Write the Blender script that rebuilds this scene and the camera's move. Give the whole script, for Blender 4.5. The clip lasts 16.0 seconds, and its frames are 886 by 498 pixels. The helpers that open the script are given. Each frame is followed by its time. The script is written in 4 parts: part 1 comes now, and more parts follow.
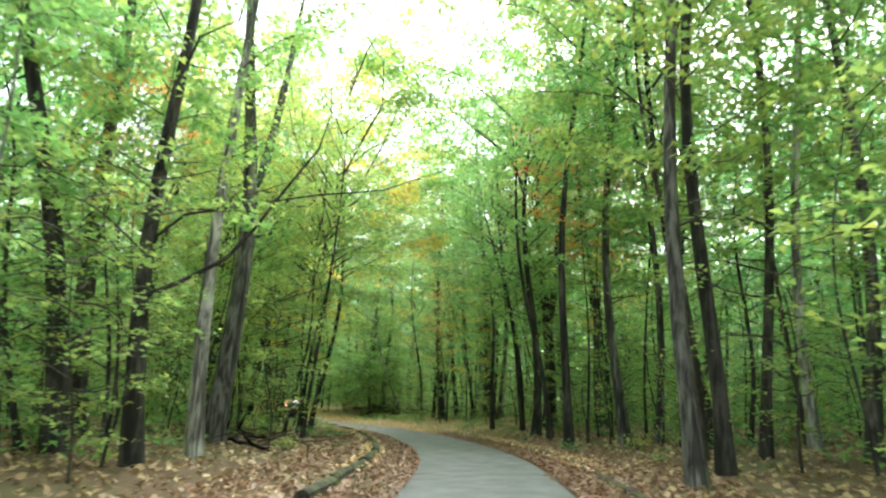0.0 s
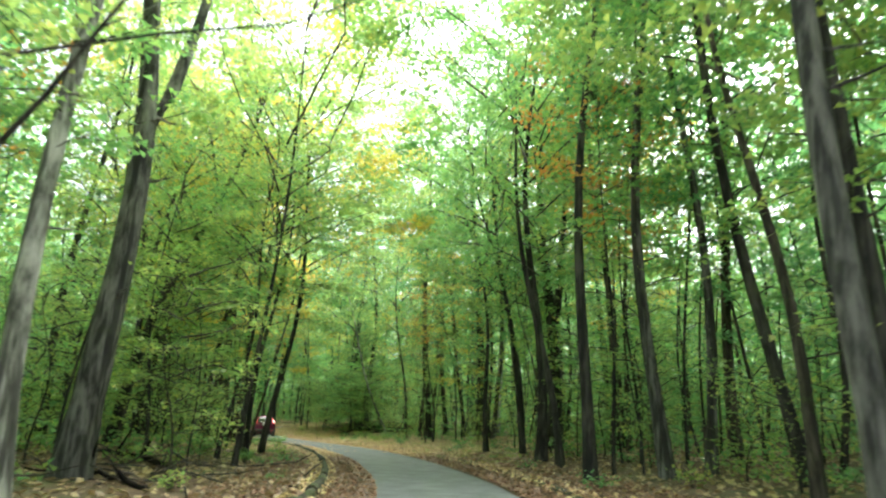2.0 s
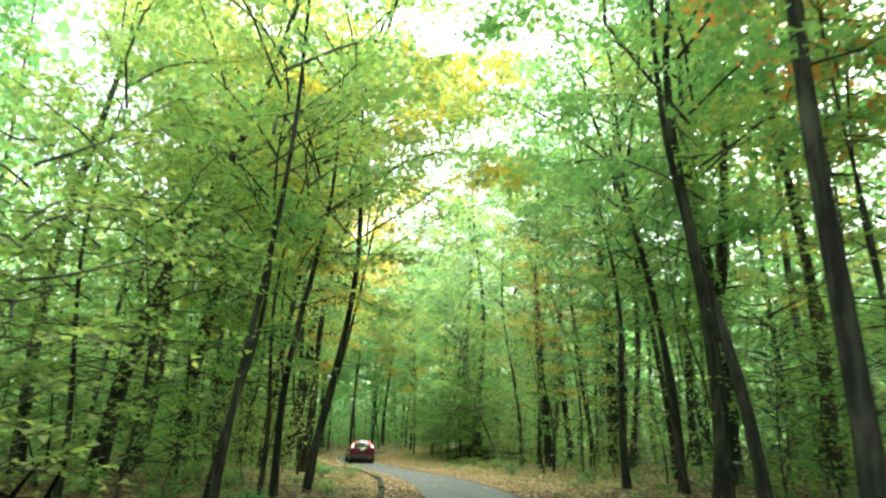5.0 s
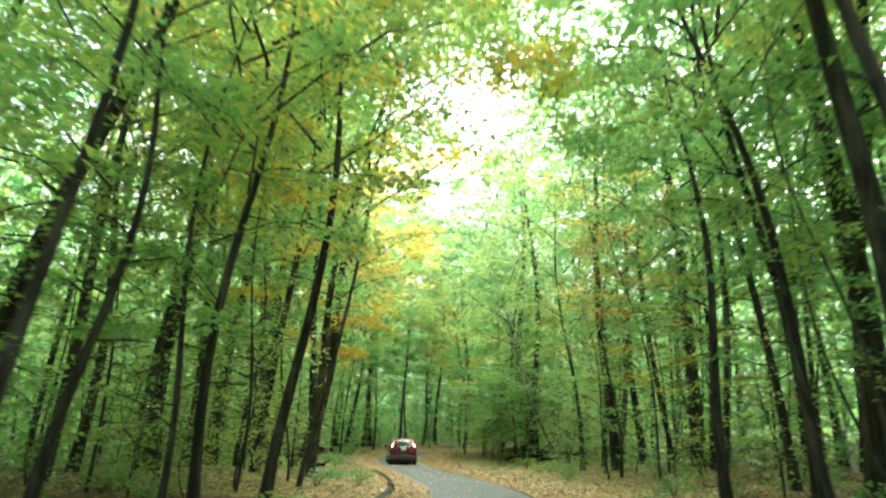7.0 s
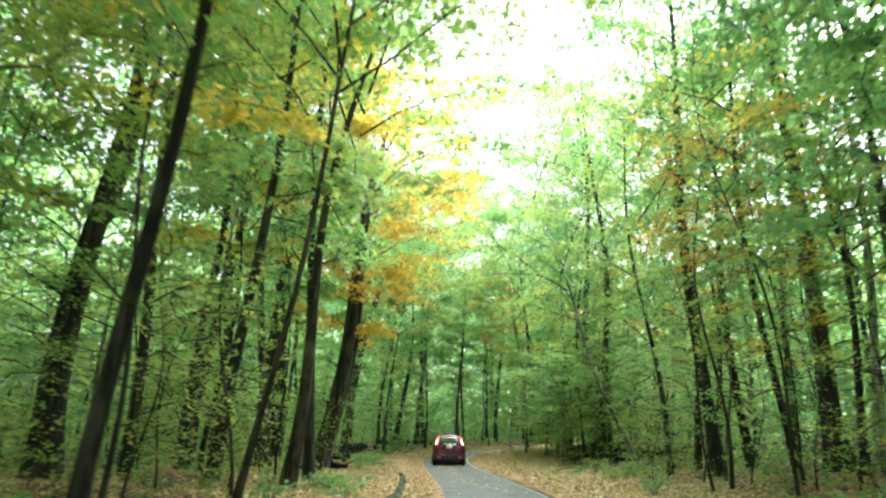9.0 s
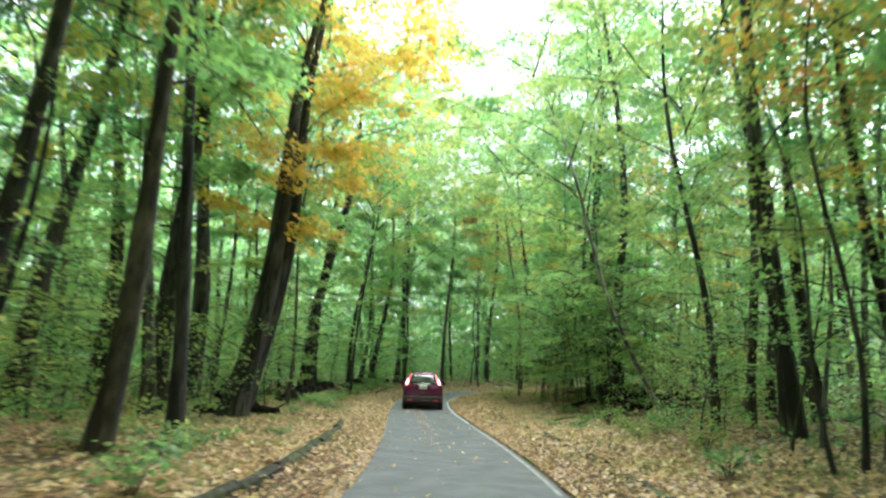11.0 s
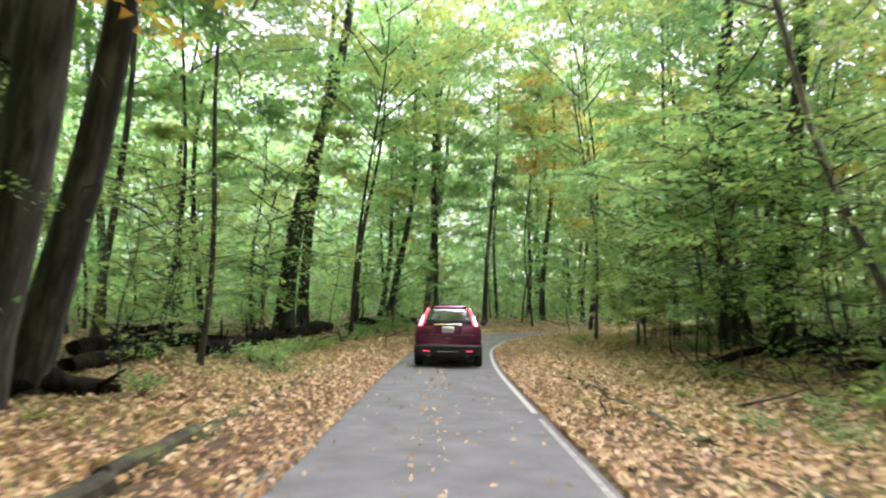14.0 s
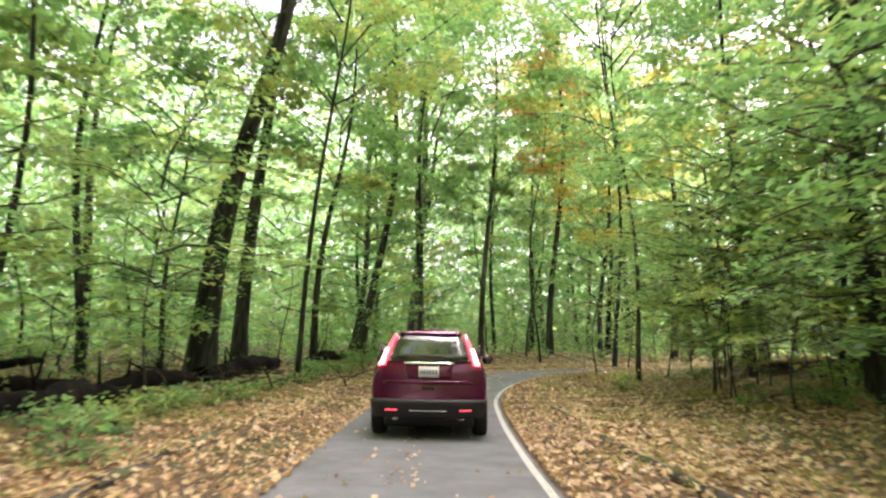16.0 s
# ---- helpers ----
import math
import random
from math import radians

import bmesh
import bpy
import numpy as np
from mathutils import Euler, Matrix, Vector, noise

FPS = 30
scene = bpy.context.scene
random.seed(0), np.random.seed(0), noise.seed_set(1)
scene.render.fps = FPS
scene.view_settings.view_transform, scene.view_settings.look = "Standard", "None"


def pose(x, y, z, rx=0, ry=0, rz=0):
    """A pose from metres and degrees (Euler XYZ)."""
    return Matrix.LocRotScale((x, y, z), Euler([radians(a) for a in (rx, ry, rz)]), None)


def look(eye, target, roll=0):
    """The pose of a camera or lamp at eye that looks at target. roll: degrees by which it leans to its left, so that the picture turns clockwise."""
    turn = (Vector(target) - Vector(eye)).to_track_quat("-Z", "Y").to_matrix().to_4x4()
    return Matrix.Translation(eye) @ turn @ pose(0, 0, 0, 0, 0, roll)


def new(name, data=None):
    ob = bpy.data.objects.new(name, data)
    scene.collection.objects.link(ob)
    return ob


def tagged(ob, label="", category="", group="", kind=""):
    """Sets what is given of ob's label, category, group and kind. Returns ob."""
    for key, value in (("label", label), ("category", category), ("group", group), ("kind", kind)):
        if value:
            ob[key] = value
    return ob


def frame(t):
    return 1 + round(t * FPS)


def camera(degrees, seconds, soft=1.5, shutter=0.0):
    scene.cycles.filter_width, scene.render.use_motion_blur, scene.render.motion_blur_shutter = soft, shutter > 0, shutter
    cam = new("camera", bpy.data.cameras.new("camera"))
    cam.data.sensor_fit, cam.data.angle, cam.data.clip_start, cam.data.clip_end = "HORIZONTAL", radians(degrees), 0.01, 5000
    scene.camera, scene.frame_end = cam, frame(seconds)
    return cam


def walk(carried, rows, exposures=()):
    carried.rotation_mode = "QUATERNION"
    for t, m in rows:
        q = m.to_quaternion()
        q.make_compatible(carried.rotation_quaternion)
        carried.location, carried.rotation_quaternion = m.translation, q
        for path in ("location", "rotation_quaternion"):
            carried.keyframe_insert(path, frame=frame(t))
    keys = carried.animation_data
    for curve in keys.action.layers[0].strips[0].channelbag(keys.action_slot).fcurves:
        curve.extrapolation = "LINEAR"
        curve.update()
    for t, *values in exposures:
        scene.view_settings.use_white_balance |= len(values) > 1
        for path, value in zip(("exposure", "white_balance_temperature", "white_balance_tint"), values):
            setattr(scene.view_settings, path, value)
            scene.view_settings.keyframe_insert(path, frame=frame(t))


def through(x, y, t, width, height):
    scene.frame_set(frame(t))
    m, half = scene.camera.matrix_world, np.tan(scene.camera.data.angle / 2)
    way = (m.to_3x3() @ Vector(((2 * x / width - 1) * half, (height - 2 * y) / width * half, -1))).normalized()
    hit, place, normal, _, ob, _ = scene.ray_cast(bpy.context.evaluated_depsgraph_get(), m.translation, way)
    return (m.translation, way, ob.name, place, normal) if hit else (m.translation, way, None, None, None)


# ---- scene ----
# A narrow one-way park road through an autumn wood, seen from a car that follows another car.
cam = camera(65.1, 16.0, soft=2.3, shutter=0.7)
PATH = [
    (0, (6.427, 12.445, 1.397), (6.259, 14.389, 1.837), 0.73),
    (0.5, (6.408, 14.015, 1.401), (6.238, 15.954, 1.859), 1.18),
    (1, (6.381, 15.593, 1.407), (6.219, 17.530, 1.878), 1.35),
    (1.5, (6.345, 17.178, 1.406), (6.195, 19.114, 1.886), 1.16),
    (2, (6.365, 18.718, 1.403), (6.213, 20.652, 1.889), 0.83),
    (2.5, (6.346, 20.225, 1.392), (6.173, 22.155, 1.886), 0.54),
    (3, (6.288, 21.697, 1.390), (6.071, 23.621, 1.894), 0.23),
    (3.5, (6.169, 23.149, 1.395), (5.890, 25.061, 1.910), -0.40),
    (4, (6.100, 24.591, 1.402), (5.747, 26.487, 1.930), -0.31),
    (4.2, (6.072, 25.159, 1.404), (5.689, 27.049, 1.937), -0.24),
    (6.3, (5.960, 31.246, 1.403), (5.355, 33.071, 1.953), 1.32),
    (6.5, (5.846, 31.959, 1.403), (5.226, 33.780, 1.950), 1.06),
    (7, (5.526, 33.785, 1.402), (4.866, 35.593, 1.944), 0.63),
    (7.5, (5.120, 35.692, 1.399), (4.416, 37.483, 1.942), 0.39),
    (8, (4.733, 37.595, 1.396), (3.978, 39.364, 1.945), 0.16),
    (8.2, (4.579, 38.345, 1.395), (3.802, 40.103, 1.946), 0.12),
    (10.3, (2.834, 45.931, 1.412), (1.940, 47.663, 1.861), 1.01),
    (10.5, (2.502, 46.806, 1.412), (1.615, 48.547, 1.838), 1.16),
    (11, (1.620, 48.997, 1.415), (0.760, 50.764, 1.787), 1.43),
    (11.5, (0.696, 51.091, 1.402), (-0.142, 52.877, 1.729), 1.74),
    (12, (-0.208, 53.205, 1.404), (-1.043, 54.999, 1.694), 1.64),
    (12.5, (-1.171, 55.272, 1.397), (-2.020, 57.065, 1.654), 1.47),
    (13, (-2.171, 57.284, 1.378), (-3.073, 59.055, 1.602), 1.35),
    (13.5, (-3.062, 59.191, 1.379), (-4.012, 60.940, 1.571), 0.93),
    (14, (-3.927, 61.003, 1.385), (-4.909, 62.733, 1.584), 0.81),
    (14.5, (-4.833, 62.784, 1.389), (-5.826, 64.506, 1.612), 0.60),
    (15, (-5.745, 64.493, 1.394), (-6.734, 66.213, 1.644), 0.59),
    (15.5, (-6.621, 66.135, 1.404), (-7.593, 67.861, 1.679), 0.89),
    (16, (-7.524, 67.776, 1.399), (-8.479, 69.509, 1.693), 0.86),
]

walk(cam, [(t, look(eye, target, roll)) for t, eye, target, roll in PATH], [(0, 2.3, 6300, 3), (2, 2.4, 6250, 1), (4, 2.55, 6200, 1), (6.5, 2.7, 6300, 2), (7.5, 2.65, 6250, 2), (8, 2.65, 6250, 4), (10.5, 2.45, 5700, 10), (11, 2.5, 5750, 12), (11.5, 2.55, 6000, 24), (13.5, 2.7, 6000, 38), (14.5, 2.75, 6200, 38), (16, 2.85, 6500, 38)])

# ---- light: bright overcast sky ----
world = bpy.data.worlds.new("overcast")
scene.world = world
world.use_nodes = True
wn, wl = world.node_tree.nodes, world.node_tree.links
wn.clear()
sky = wn.new("ShaderNodeTexSky")
sky.sky_type, sky.sun_disc = "NISHITA", False
sky.sun_elevation, sky.sun_rotation = radians(48), radians(20)
sky.air_density, sky.dust_density, sky.ozone_density = 1.0, 4.0, 1.0
hsv = wn.new("ShaderNodeHueSaturation")
hsv.inputs["Saturation"].default_value = 0.25
bg = wn.new("ShaderNodeBackground")
bg.inputs["Strength"].default_value = 0.11
wout = wn.new("ShaderNodeOutputWorld")
wl.new(sky.outputs[0], hsv.inputs["Color"])
wl.new(hsv.outputs[0], bg.inputs["Color"])
wl.new(bg.outputs[0], wout.inputs[0])
sun_data = bpy.data.lights.new("sun", "SUN")
sun_data.energy, sun_data.angle, sun_data.color = 2.6, radians(70), (1.0, 0.96, 0.88)
sun = new("sun", sun_data)
sun.matrix_world = look((0, 0, 60), (-8, -30, 0))


# ---- materials ----
def nodes(name, rough=0.8):
    m = bpy.data.materials.new(name)
    m.use_nodes = True
    n, l = m.node_tree.nodes, m.node_tree.links
    b = n["Principled BSDF"]
    b.inputs["Roughness"].default_value = rough
    return m, n, l, b


def ramp(n, stops):
    r = n.new("ShaderNodeValToRGB")
    e = r.color_ramp.elements
    while len(e) < len(stops):
        e.new(0.5)
    for k, (p, c) in zip(e, stops):
        k.position, k.color = p, (*c, 1)
    return r


def tex(n, l, scale, detail=6, stretch=None, rough=0.6):
    c = n.new("ShaderNodeTexCoord")
    t = n.new("ShaderNodeTexNoise")
    t.inputs["Scale"].default_value, t.inputs["Detail"].default_value = scale, detail
    t.inputs["Roughness"].default_value = rough
    if stretch:
        mp = n.new("ShaderNodeMapping")
        mp.inputs["Scale"].default_value = stretch
        l.new(c.outputs["Object"], mp.inputs[0])
        l.new(mp.outputs[0], t.inputs[0])
    else:
        l.new(c.outputs["Object"], t.inputs[0])
    return t


def bump(n, l, b, src, strength, dist):
    bp = n.new("ShaderNodeBump")
    bp.inputs["Strength"].default_value, bp.inputs["Distance"].default_value = strength, dist
    l.new(src, bp.inputs["Height"])
    l.new(bp.outputs[0], b.inputs["Normal"])


def mixed(n, l, fac, a, b, mode="MIX"):
    m = n.new("ShaderNodeMix")
    m.data_type, m.blend_type = "RGBA", mode
    for sock, v in ((m.inputs[0], fac), (m.inputs[6], a), (m.inputs[7], b)):
        if isinstance(v, (float, int)):
            sock.default_value = v
        elif isinstance(v, tuple):
            sock.default_value = (*v, 1)
        else:
            l.new(v, sock)
    return m.outputs[2]


def leaf_material(name, stops, through=0.6):
    """Thin leaves: each takes its own colour from the stops, and lets light through."""
    m, n, l, b = nodes(name, 0.42)
    g = n.new("ShaderNodeNewGeometry")
    o = n.new("ShaderNodeObjectInfo")
    add = n.new("ShaderNodeMath")
    add.operation = "MULTIPLY_ADD"
    l.new(o.outputs["Random"], add.inputs[0])
    add.inputs[1].default_value = 0.3
    sc = n.new("ShaderNodeMath")
    sc.operation = "MULTIPLY"
    l.new(g.outputs["Random Per Island"], sc.inputs[0])
    sc.inputs[1].default_value = 0.7
    l.new(sc.outputs[0], add.inputs[2])
    r = ramp(n, stops)
    l.new(add.outputs[0], r.inputs[0])
    l.new(r.outputs[0], b.inputs["Base Color"])
    b.inputs["Specular IOR Level"].default_value = 0.5
    t = n.new("ShaderNodeBsdfTranslucent")
    l.new(mixed(n, l, 1.0, r.outputs[0], (1.5, 1.65, 1.3), "MULTIPLY"), t.inputs["Color"])
    mx = n.new("ShaderNodeMixShader")
    mx.inputs[0].default_value = through
    l.new(b.outputs[0], mx.inputs[1])
    l.new(t.outputs[0], mx.inputs[2])
    l.new(mx.outputs[0], n["Material Output"].inputs[0])
    return m


LEAF_GREEN = leaf_material("leaf_green", [(0, (0.11, 0.215, 0.095)), (0.45, (0.175, 0.31, 0.125)), (0.85, (0.27, 0.39, 0.13)), (1, (0.42, 0.39, 0.13))])
LEAF_LIME = leaf_material("leaf_lime", [(0, (0.14, 0.24, 0.095)), (0.5, (0.25, 0.33, 0.115)), (0.85, (0.4, 0.4, 0.125)), (1, (0.5, 0.36, 0.12))])
LEAF_DEEP = leaf_material("leaf_deep", [(0, (0.09, 0.195, 0.095)), (0.5, (0.145, 0.28, 0.125)), (1, (0.22, 0.35, 0.135))])
LEAF_GOLD = leaf_material("leaf_gold", [(0, (0.24, 0.3, 0.06)), (0.35, (0.44, 0.38, 0.075)), (0.75, (0.6, 0.4, 0.09)), (1, (0.55, 0.26, 0.08))])
LEAF_RUST = leaf_material("leaf_rust", [(0, (0.24, 0.24, 0.05)), (0.4, (0.5, 0.26, 0.07)), (1, (0.56, 0.18, 0.07))])


def bark_material(name, dark, light, moss=0.0):
    m, n, l, b = nodes(name, 0.9)
    a = tex(n, l, 9, 8, (1, 1, 0.18))
    c = tex(n, l, 1.3, 4, (1, 1, 0.5))
    r = ramp(n, [(0.4, dark), (0.62, light)])
    l.new(a.outputs[0], r.inputs[0])
    patch = ramp(n, [(0.5, (0, 0, 0)), (0.68, (1, 1, 1))])
    l.new(c.outputs[0], patch.inputs[0])
    tone = tuple(min(1.0, v * 1.7) for v in light)
    col = mixed(n, l, patch.outputs[0], r.outputs[0], tone)
    st = tex(n, l, 4.5, 3, (1, 1, 0.07))
    sr = ramp(n, [(0.5, (0, 0, 0)), (0.57, (0.8, 0.8, 0.8))])
    l.new(st.outputs[0], sr.inputs[0])
    col = mixed(n, l, sr.outputs[0], col, tuple(v * 0.55 for v in dark))
    if moss:
        mo = tex(n, l, 2.1, 5)
        mr = ramp(n, [(0.66 - 0.26 * moss, (0, 0, 0)), (0.8 - 0.26 * moss, (moss,) * 3)])
        l.new(mo.outputs[0], mr.inputs[0])
        col = mixed(n, l, mr.outputs[0], col, (0.1, 0.135, 0.035))
    l.new(col, b.inputs["Base Color"])
    bump(n, l, b, a.outputs[0], 0.9, 0.03)
    return m


BARK_DARK = bark_material("bark_dark", (0.014, 0.013, 0.012), (0.062, 0.056, 0.05), 0.3)
BARK_GREY = bark_material("bark_grey", (0.03, 0.028, 0.027), (0.16, 0.152, 0.14), 0.3)
BARK_PALE = bark_material("bark_pale", (0.1, 0.096, 0.09), (0.46, 0.44, 0.42), 0.0)
BARK_BROWN = bark_material("bark_brown", (0.026, 0.022, 0.018), (0.1, 0.083, 0.068), 0.4)
BARK_MOTTLED = bark_material("bark_mottled", (0.03, 0.029, 0.028), (0.17, 0.162, 0.152), 0.25)
ROTTEN = bark_material("rotten_wood", (0.006, 0.005, 0.005), (0.018, 0.0135, 0.012), 0.25)
ROTTEN.node_tree.nodes["Principled BSDF"].inputs["Specular IOR Level"].default_value = 0.1


def ground_material():
    m, n, l, b = nodes("forest_floor", 0.95)
    fine = tex(n, l, 14, 8)
    mid = tex(n, l, 2.2, 6)
    big = tex(n, l, 0.22, 4)
    r = ramp(n, [(0.3, (0.06, 0.042, 0.028)), (0.5, (0.16, 0.1, 0.06)), (0.7, (0.32, 0.2, 0.115))])
    l.new(fine.outputs[0], r.inputs[0])
    r2 = ramp(n, [(0.42, (0, 0, 0)), (0.6, (1, 1, 1))])
    l.new(mid.outputs[0], r2.inputs[0])
    c1 = mixed(n, l, r2.outputs[0], r.outputs[0], (0.1, 0.066, 0.042))
    r3 = ramp(n, [(0.52, (0, 0, 0)), (0.66, (0.7, 0.7, 0.7))])
    l.new(big.outputs[0], r3.inputs[0])
    c2 = mixed(n, l, r3.outputs[0], c1, (0.07, 0.11, 0.03))
    l.new(c2, b.inputs["Base Color"])
    bump(n, l, b, fine.outputs[0], 0.9, 0.05)
    return m


def asphalt_material():
    m, n, l, b = nodes("asphalt", 0.85)
    fine = tex(n, l, 160, 4)
    mid = tex(n, l, 1.6, 6)
    r = ramp(n, [(0.3, (0.11, 0.114, 0.126)), (0.7, (0.2, 0.206, 0.222))])
    l.new(fine.outputs[0], r.inputs[0])
    r2 = ramp(n, [(0.35, (0.75, 0.75, 0.75)), (0.7, (1.25, 1.25, 1.25))])
    l.new(mid.outputs[0], r2.inputs[0])
    l.new(mixed(n, l, 1.0, r.outputs[0], r2.outputs[0], "MULTIPLY"), b.inputs["Base Color"])
    bump(n, l, b, fine.outputs[0], 0.35, 0.004)
    return m


def speckled(name, a, b_, scale=20, rough=0.85, depth=0.01):
    m, n, l, b = nodes(name, rough)
    t = tex(n, l, scale, 6)
    r = ramp(n, [(0.35, a), (0.65, b_)])
    l.new(t.outputs[0], r.inputs[0])
    l.new(r.outputs[0], b.inputs["Base Color"])
    bump(n, l, b, t.outputs[0], 0.5, depth)
    return m


FLOOR = ground_material()
ASPHALT = asphalt_material()
LINE = speckled("road_paint", (0.36, 0.36, 0.34), (0.6, 0.6, 0.57), 30, 0.7, 0.002)
LINE_FADED = speckled("faded_road_paint", (0.2, 0.2, 0.2), (0.44, 0.44, 0.42), 9, 0.75, 0.002)
KERB_MOSSY = bark_material("thick_moss_kerb", (0.02, 0.018, 0.012), (0.06, 0.055, 0.038), 0.7)
KERB = bark_material("mossy_kerb", (0.025, 0.021, 0.016), (0.085, 0.072, 0.055), 0.75)
LITTER = leaf_material("leaf_litter", [(0, (0.32, 0.16, 0.09)), (0.25, (0.52, 0.31, 0.17)), (0.5, (0.66, 0.45, 0.26)), (0.8, (0.72, 0.57, 0.31)), (1, (0.48, 0.24, 0.12))], 0.2)
LITTER_DULL = leaf_material("leaf_litter_dull", [(0, (0.18, 0.115, 0.07)), (0.5, (0.38, 0.25, 0.14)), (0.9, (0.52, 0.39, 0.2)), (1, (0.3, 0.33, 0.1))], 0.1)

LITTER_RUSSET = leaf_material("leaf_litter_russet", [(0, (0.12, 0.06, 0.04)), (0.4, (0.25, 0.125, 0.075)), (0.8, (0.36, 0.2, 0.115)), (1, (0.2, 0.1, 0.06))], 0.1)


# ---- meshes ----
def mesh_from(name, verts, faces, material, smooth=False):
    me = bpy.data.meshes.new(name)
    me.from_pydata(verts, [], faces)
    me.materials.append(material)
    if smooth:
        me.polygons.foreach_set("use_smooth", [True] * len(me.polygons))
    me.update()
    return me


def quads_mesh(name, corners, material):
    """A mesh of loose four-cornered leaves, folded along the middle; corners is n x 4 x 3."""
    n = len(corners)
    me = bpy.data.meshes.new(name)
    me.vertices.add(4 * n)
    me.vertices.foreach_set("co", np.ascontiguousarray(corners, dtype=np.float32).ravel())
    i = np.arange(n)[:, None] * 4
    tri = np.concatenate([i + [0, 1, 2], i + [0, 2, 3]], 1).ravel()
    me.loops.add(6 * n)
    me.loops.foreach_set("vertex_index", tri.astype(np.int32))
    me.polygons.add(2 * n)
    me.polygons.foreach_set("loop_start", np.arange(0, 6 * n, 3, dtype=np.int32))
    me.materials.append(material)
    me.update(calc_edges=True)
    return me


def tube(points, radii, sides=8, ridge=0.0, rng=None):
    """Vertices and faces of a bent, tapering tube through the points."""
    pts = [Vector(p) for p in points]
    verts, faces = [], []
    for k, p in enumerate(pts):
        d = (pts[min(k + 1, len(pts) - 1)] - pts[max(k - 1, 0)]).normalized()
        u = d.orthogonal().normalized() if abs(d.z) < 0.9 else (Vector((1, 0, 0)) - d * d.x).normalized()
        v = d.cross(u)
        for s in range(sides):
            a = 2 * math.pi * s / sides
            rr = radii[k] * (1 + ridge * (math.sin(3 * a + k * 0.4) * 0.6 + (rng.uniform(-1, 1) if rng else 0) * 0.5))
            verts.append(p + (u * math.cos(a) + v * math.sin(a)) * rr)
        if k:
            o = (k - 1) * sides
            for s in range(sides):
                t = (s + 1) % sides
                faces.append((o + s, o + t, o + sides + t, o + sides + s))
    faces.append(tuple(range(sides - 1, -1, -1)))
    faces.append(tuple(range(len(verts) - sides, len(verts))))
    return verts, faces


def joined(chunks):
    verts, faces = [], []
    for v, f in chunks:
        o = len(verts)
        verts += v
        faces += [tuple(i + o for i in q) for q in f]
    return verts, faces


def part(name, me, parent, label=""):
    ob = new(name, me)
    ob.parent = parent
    if label:
        tagged(ob, label)
    return ob


# ---- the road's line and the lie of the land ----
ROAD = np.array([
    (6.9, -60), (6.6, -20), (6.4, 0), (6.35, 12), (6.2, 20), (5.9, 27), (5.45, 32), (4.3, 38), (2.1, 46), (-0.4, 53), (-2.3, 57.4), (-4.6, 61.9),
    (-6.95, 66.2), (-10.1, 71.8), (-12.5, 76.1), (-14.5, 79.9), (-16.1, 83.3), (-17.3, 87.3), (-17.5, 91), (-16.2, 94.4), (-13, 97), (-7, 98.8), (2, 99.5), (20, 98), (60, 90)])


def smooth_line(pts, step=0.5):
    out = []
    for k in range(len(pts) - 1):
        p0, p1, p2, p3 = pts[max(k - 1, 0)], pts[k], pts[k + 1], pts[min(k + 2, len(pts) - 1)]
        n = max(2, int(np.linalg.norm(p2 - p1) / step))
        for t in np.arange(n) / n:
            out.append(0.5 * (2 * p1 + (p2 - p0) * t + (2 * p0 - 5 * p1 + 4 * p2 - p3) * t**2 + (3 * p1 - p0 - 3 * p2 + p3) * t**3))
    out.append(pts[-1])
    return np.array(out)


LINE_XY = smooth_line(ROAD)
TAN = np.gradient(LINE_XY, axis=0)
TAN /= np.linalg.norm(TAN, axis=1)[:, None]
NOR = np.stack([TAN[:, 1], -TAN[:, 0]], 1)  # to the right of the way
ARC = np.r_[0, np.cumsum(np.linalg.norm(np.diff(LINE_XY, axis=0), axis=1))]
ARC -= ARC[np.argmin(np.abs(LINE_XY[:, 1] - 12.4) + np.abs(LINE_XY[:, 0] - 6.3))]  # zero where the drive begins
RISE_S = np.array([-100, 0, 58, 66, 72, 78, 84, 90, 100, 130, 180])
RISE_Z = np.array([0, 0, 0, 0.06, 0.16, 0.4, 0.65, 0.85, 1.0, 1.1, 1.1])
HALF = 1.52


def road_z(s):
    return np.interp(s, RISE_S, RISE_Z)


def near_road(x, y):
    """The signed distance from the road's middle (right positive) and the way along it."""
    x, y = np.atleast_1d(x), np.atleast_1d(y)
    best, idx = np.full(x.shape, 1e9), np.zeros(x.shape, int)
    for k in range(0, len(LINE_XY), 2):
        d = (x - LINE_XY[k, 0]) ** 2 + (y - LINE_XY[k, 1]) ** 2
        hit = d < best
        best[hit], idx[hit] = d[hit], k
    off = (x - LINE_XY[idx, 0]) * NOR[idx, 0] + (y - LINE_XY[idx, 1]) * NOR[idx, 1]
    return np.sign(off + 1e-9) * np.sqrt(best), ARC[idx]


def wob(x, y):
    return 0.5 * np.sin(0.31 * x + 0.2 * y) * np.sin(0.23 * y - 0.11 * x + 1) + 0.3 * np.sin(0.83 * x + 0.3) * np.sin(0.71 * y + 2)


def ground_z(x, y):
    d, s = near_road(x, y)
    a = np.abs(d)
    verge = np.clip((a - 1.5) / 1.0, 0, 1) * 0.08
    bank = np.clip((a - 2.8) / 6.0, 0, 1) ** 1.3
    z = road_z(s) - 0.03 + verge + bank * (0.38 + 0.25 * wob(np.atleast_1d(x), np.atleast_1d(y)))
    z = z + np.clip((a - 9) / 40.0, 0, 1) * 0.9 + np.clip((a - 45) / 110.0, 0, 1.5) * 9
    return np.where(a < 1.75, road_z(s) - 0.05, z)


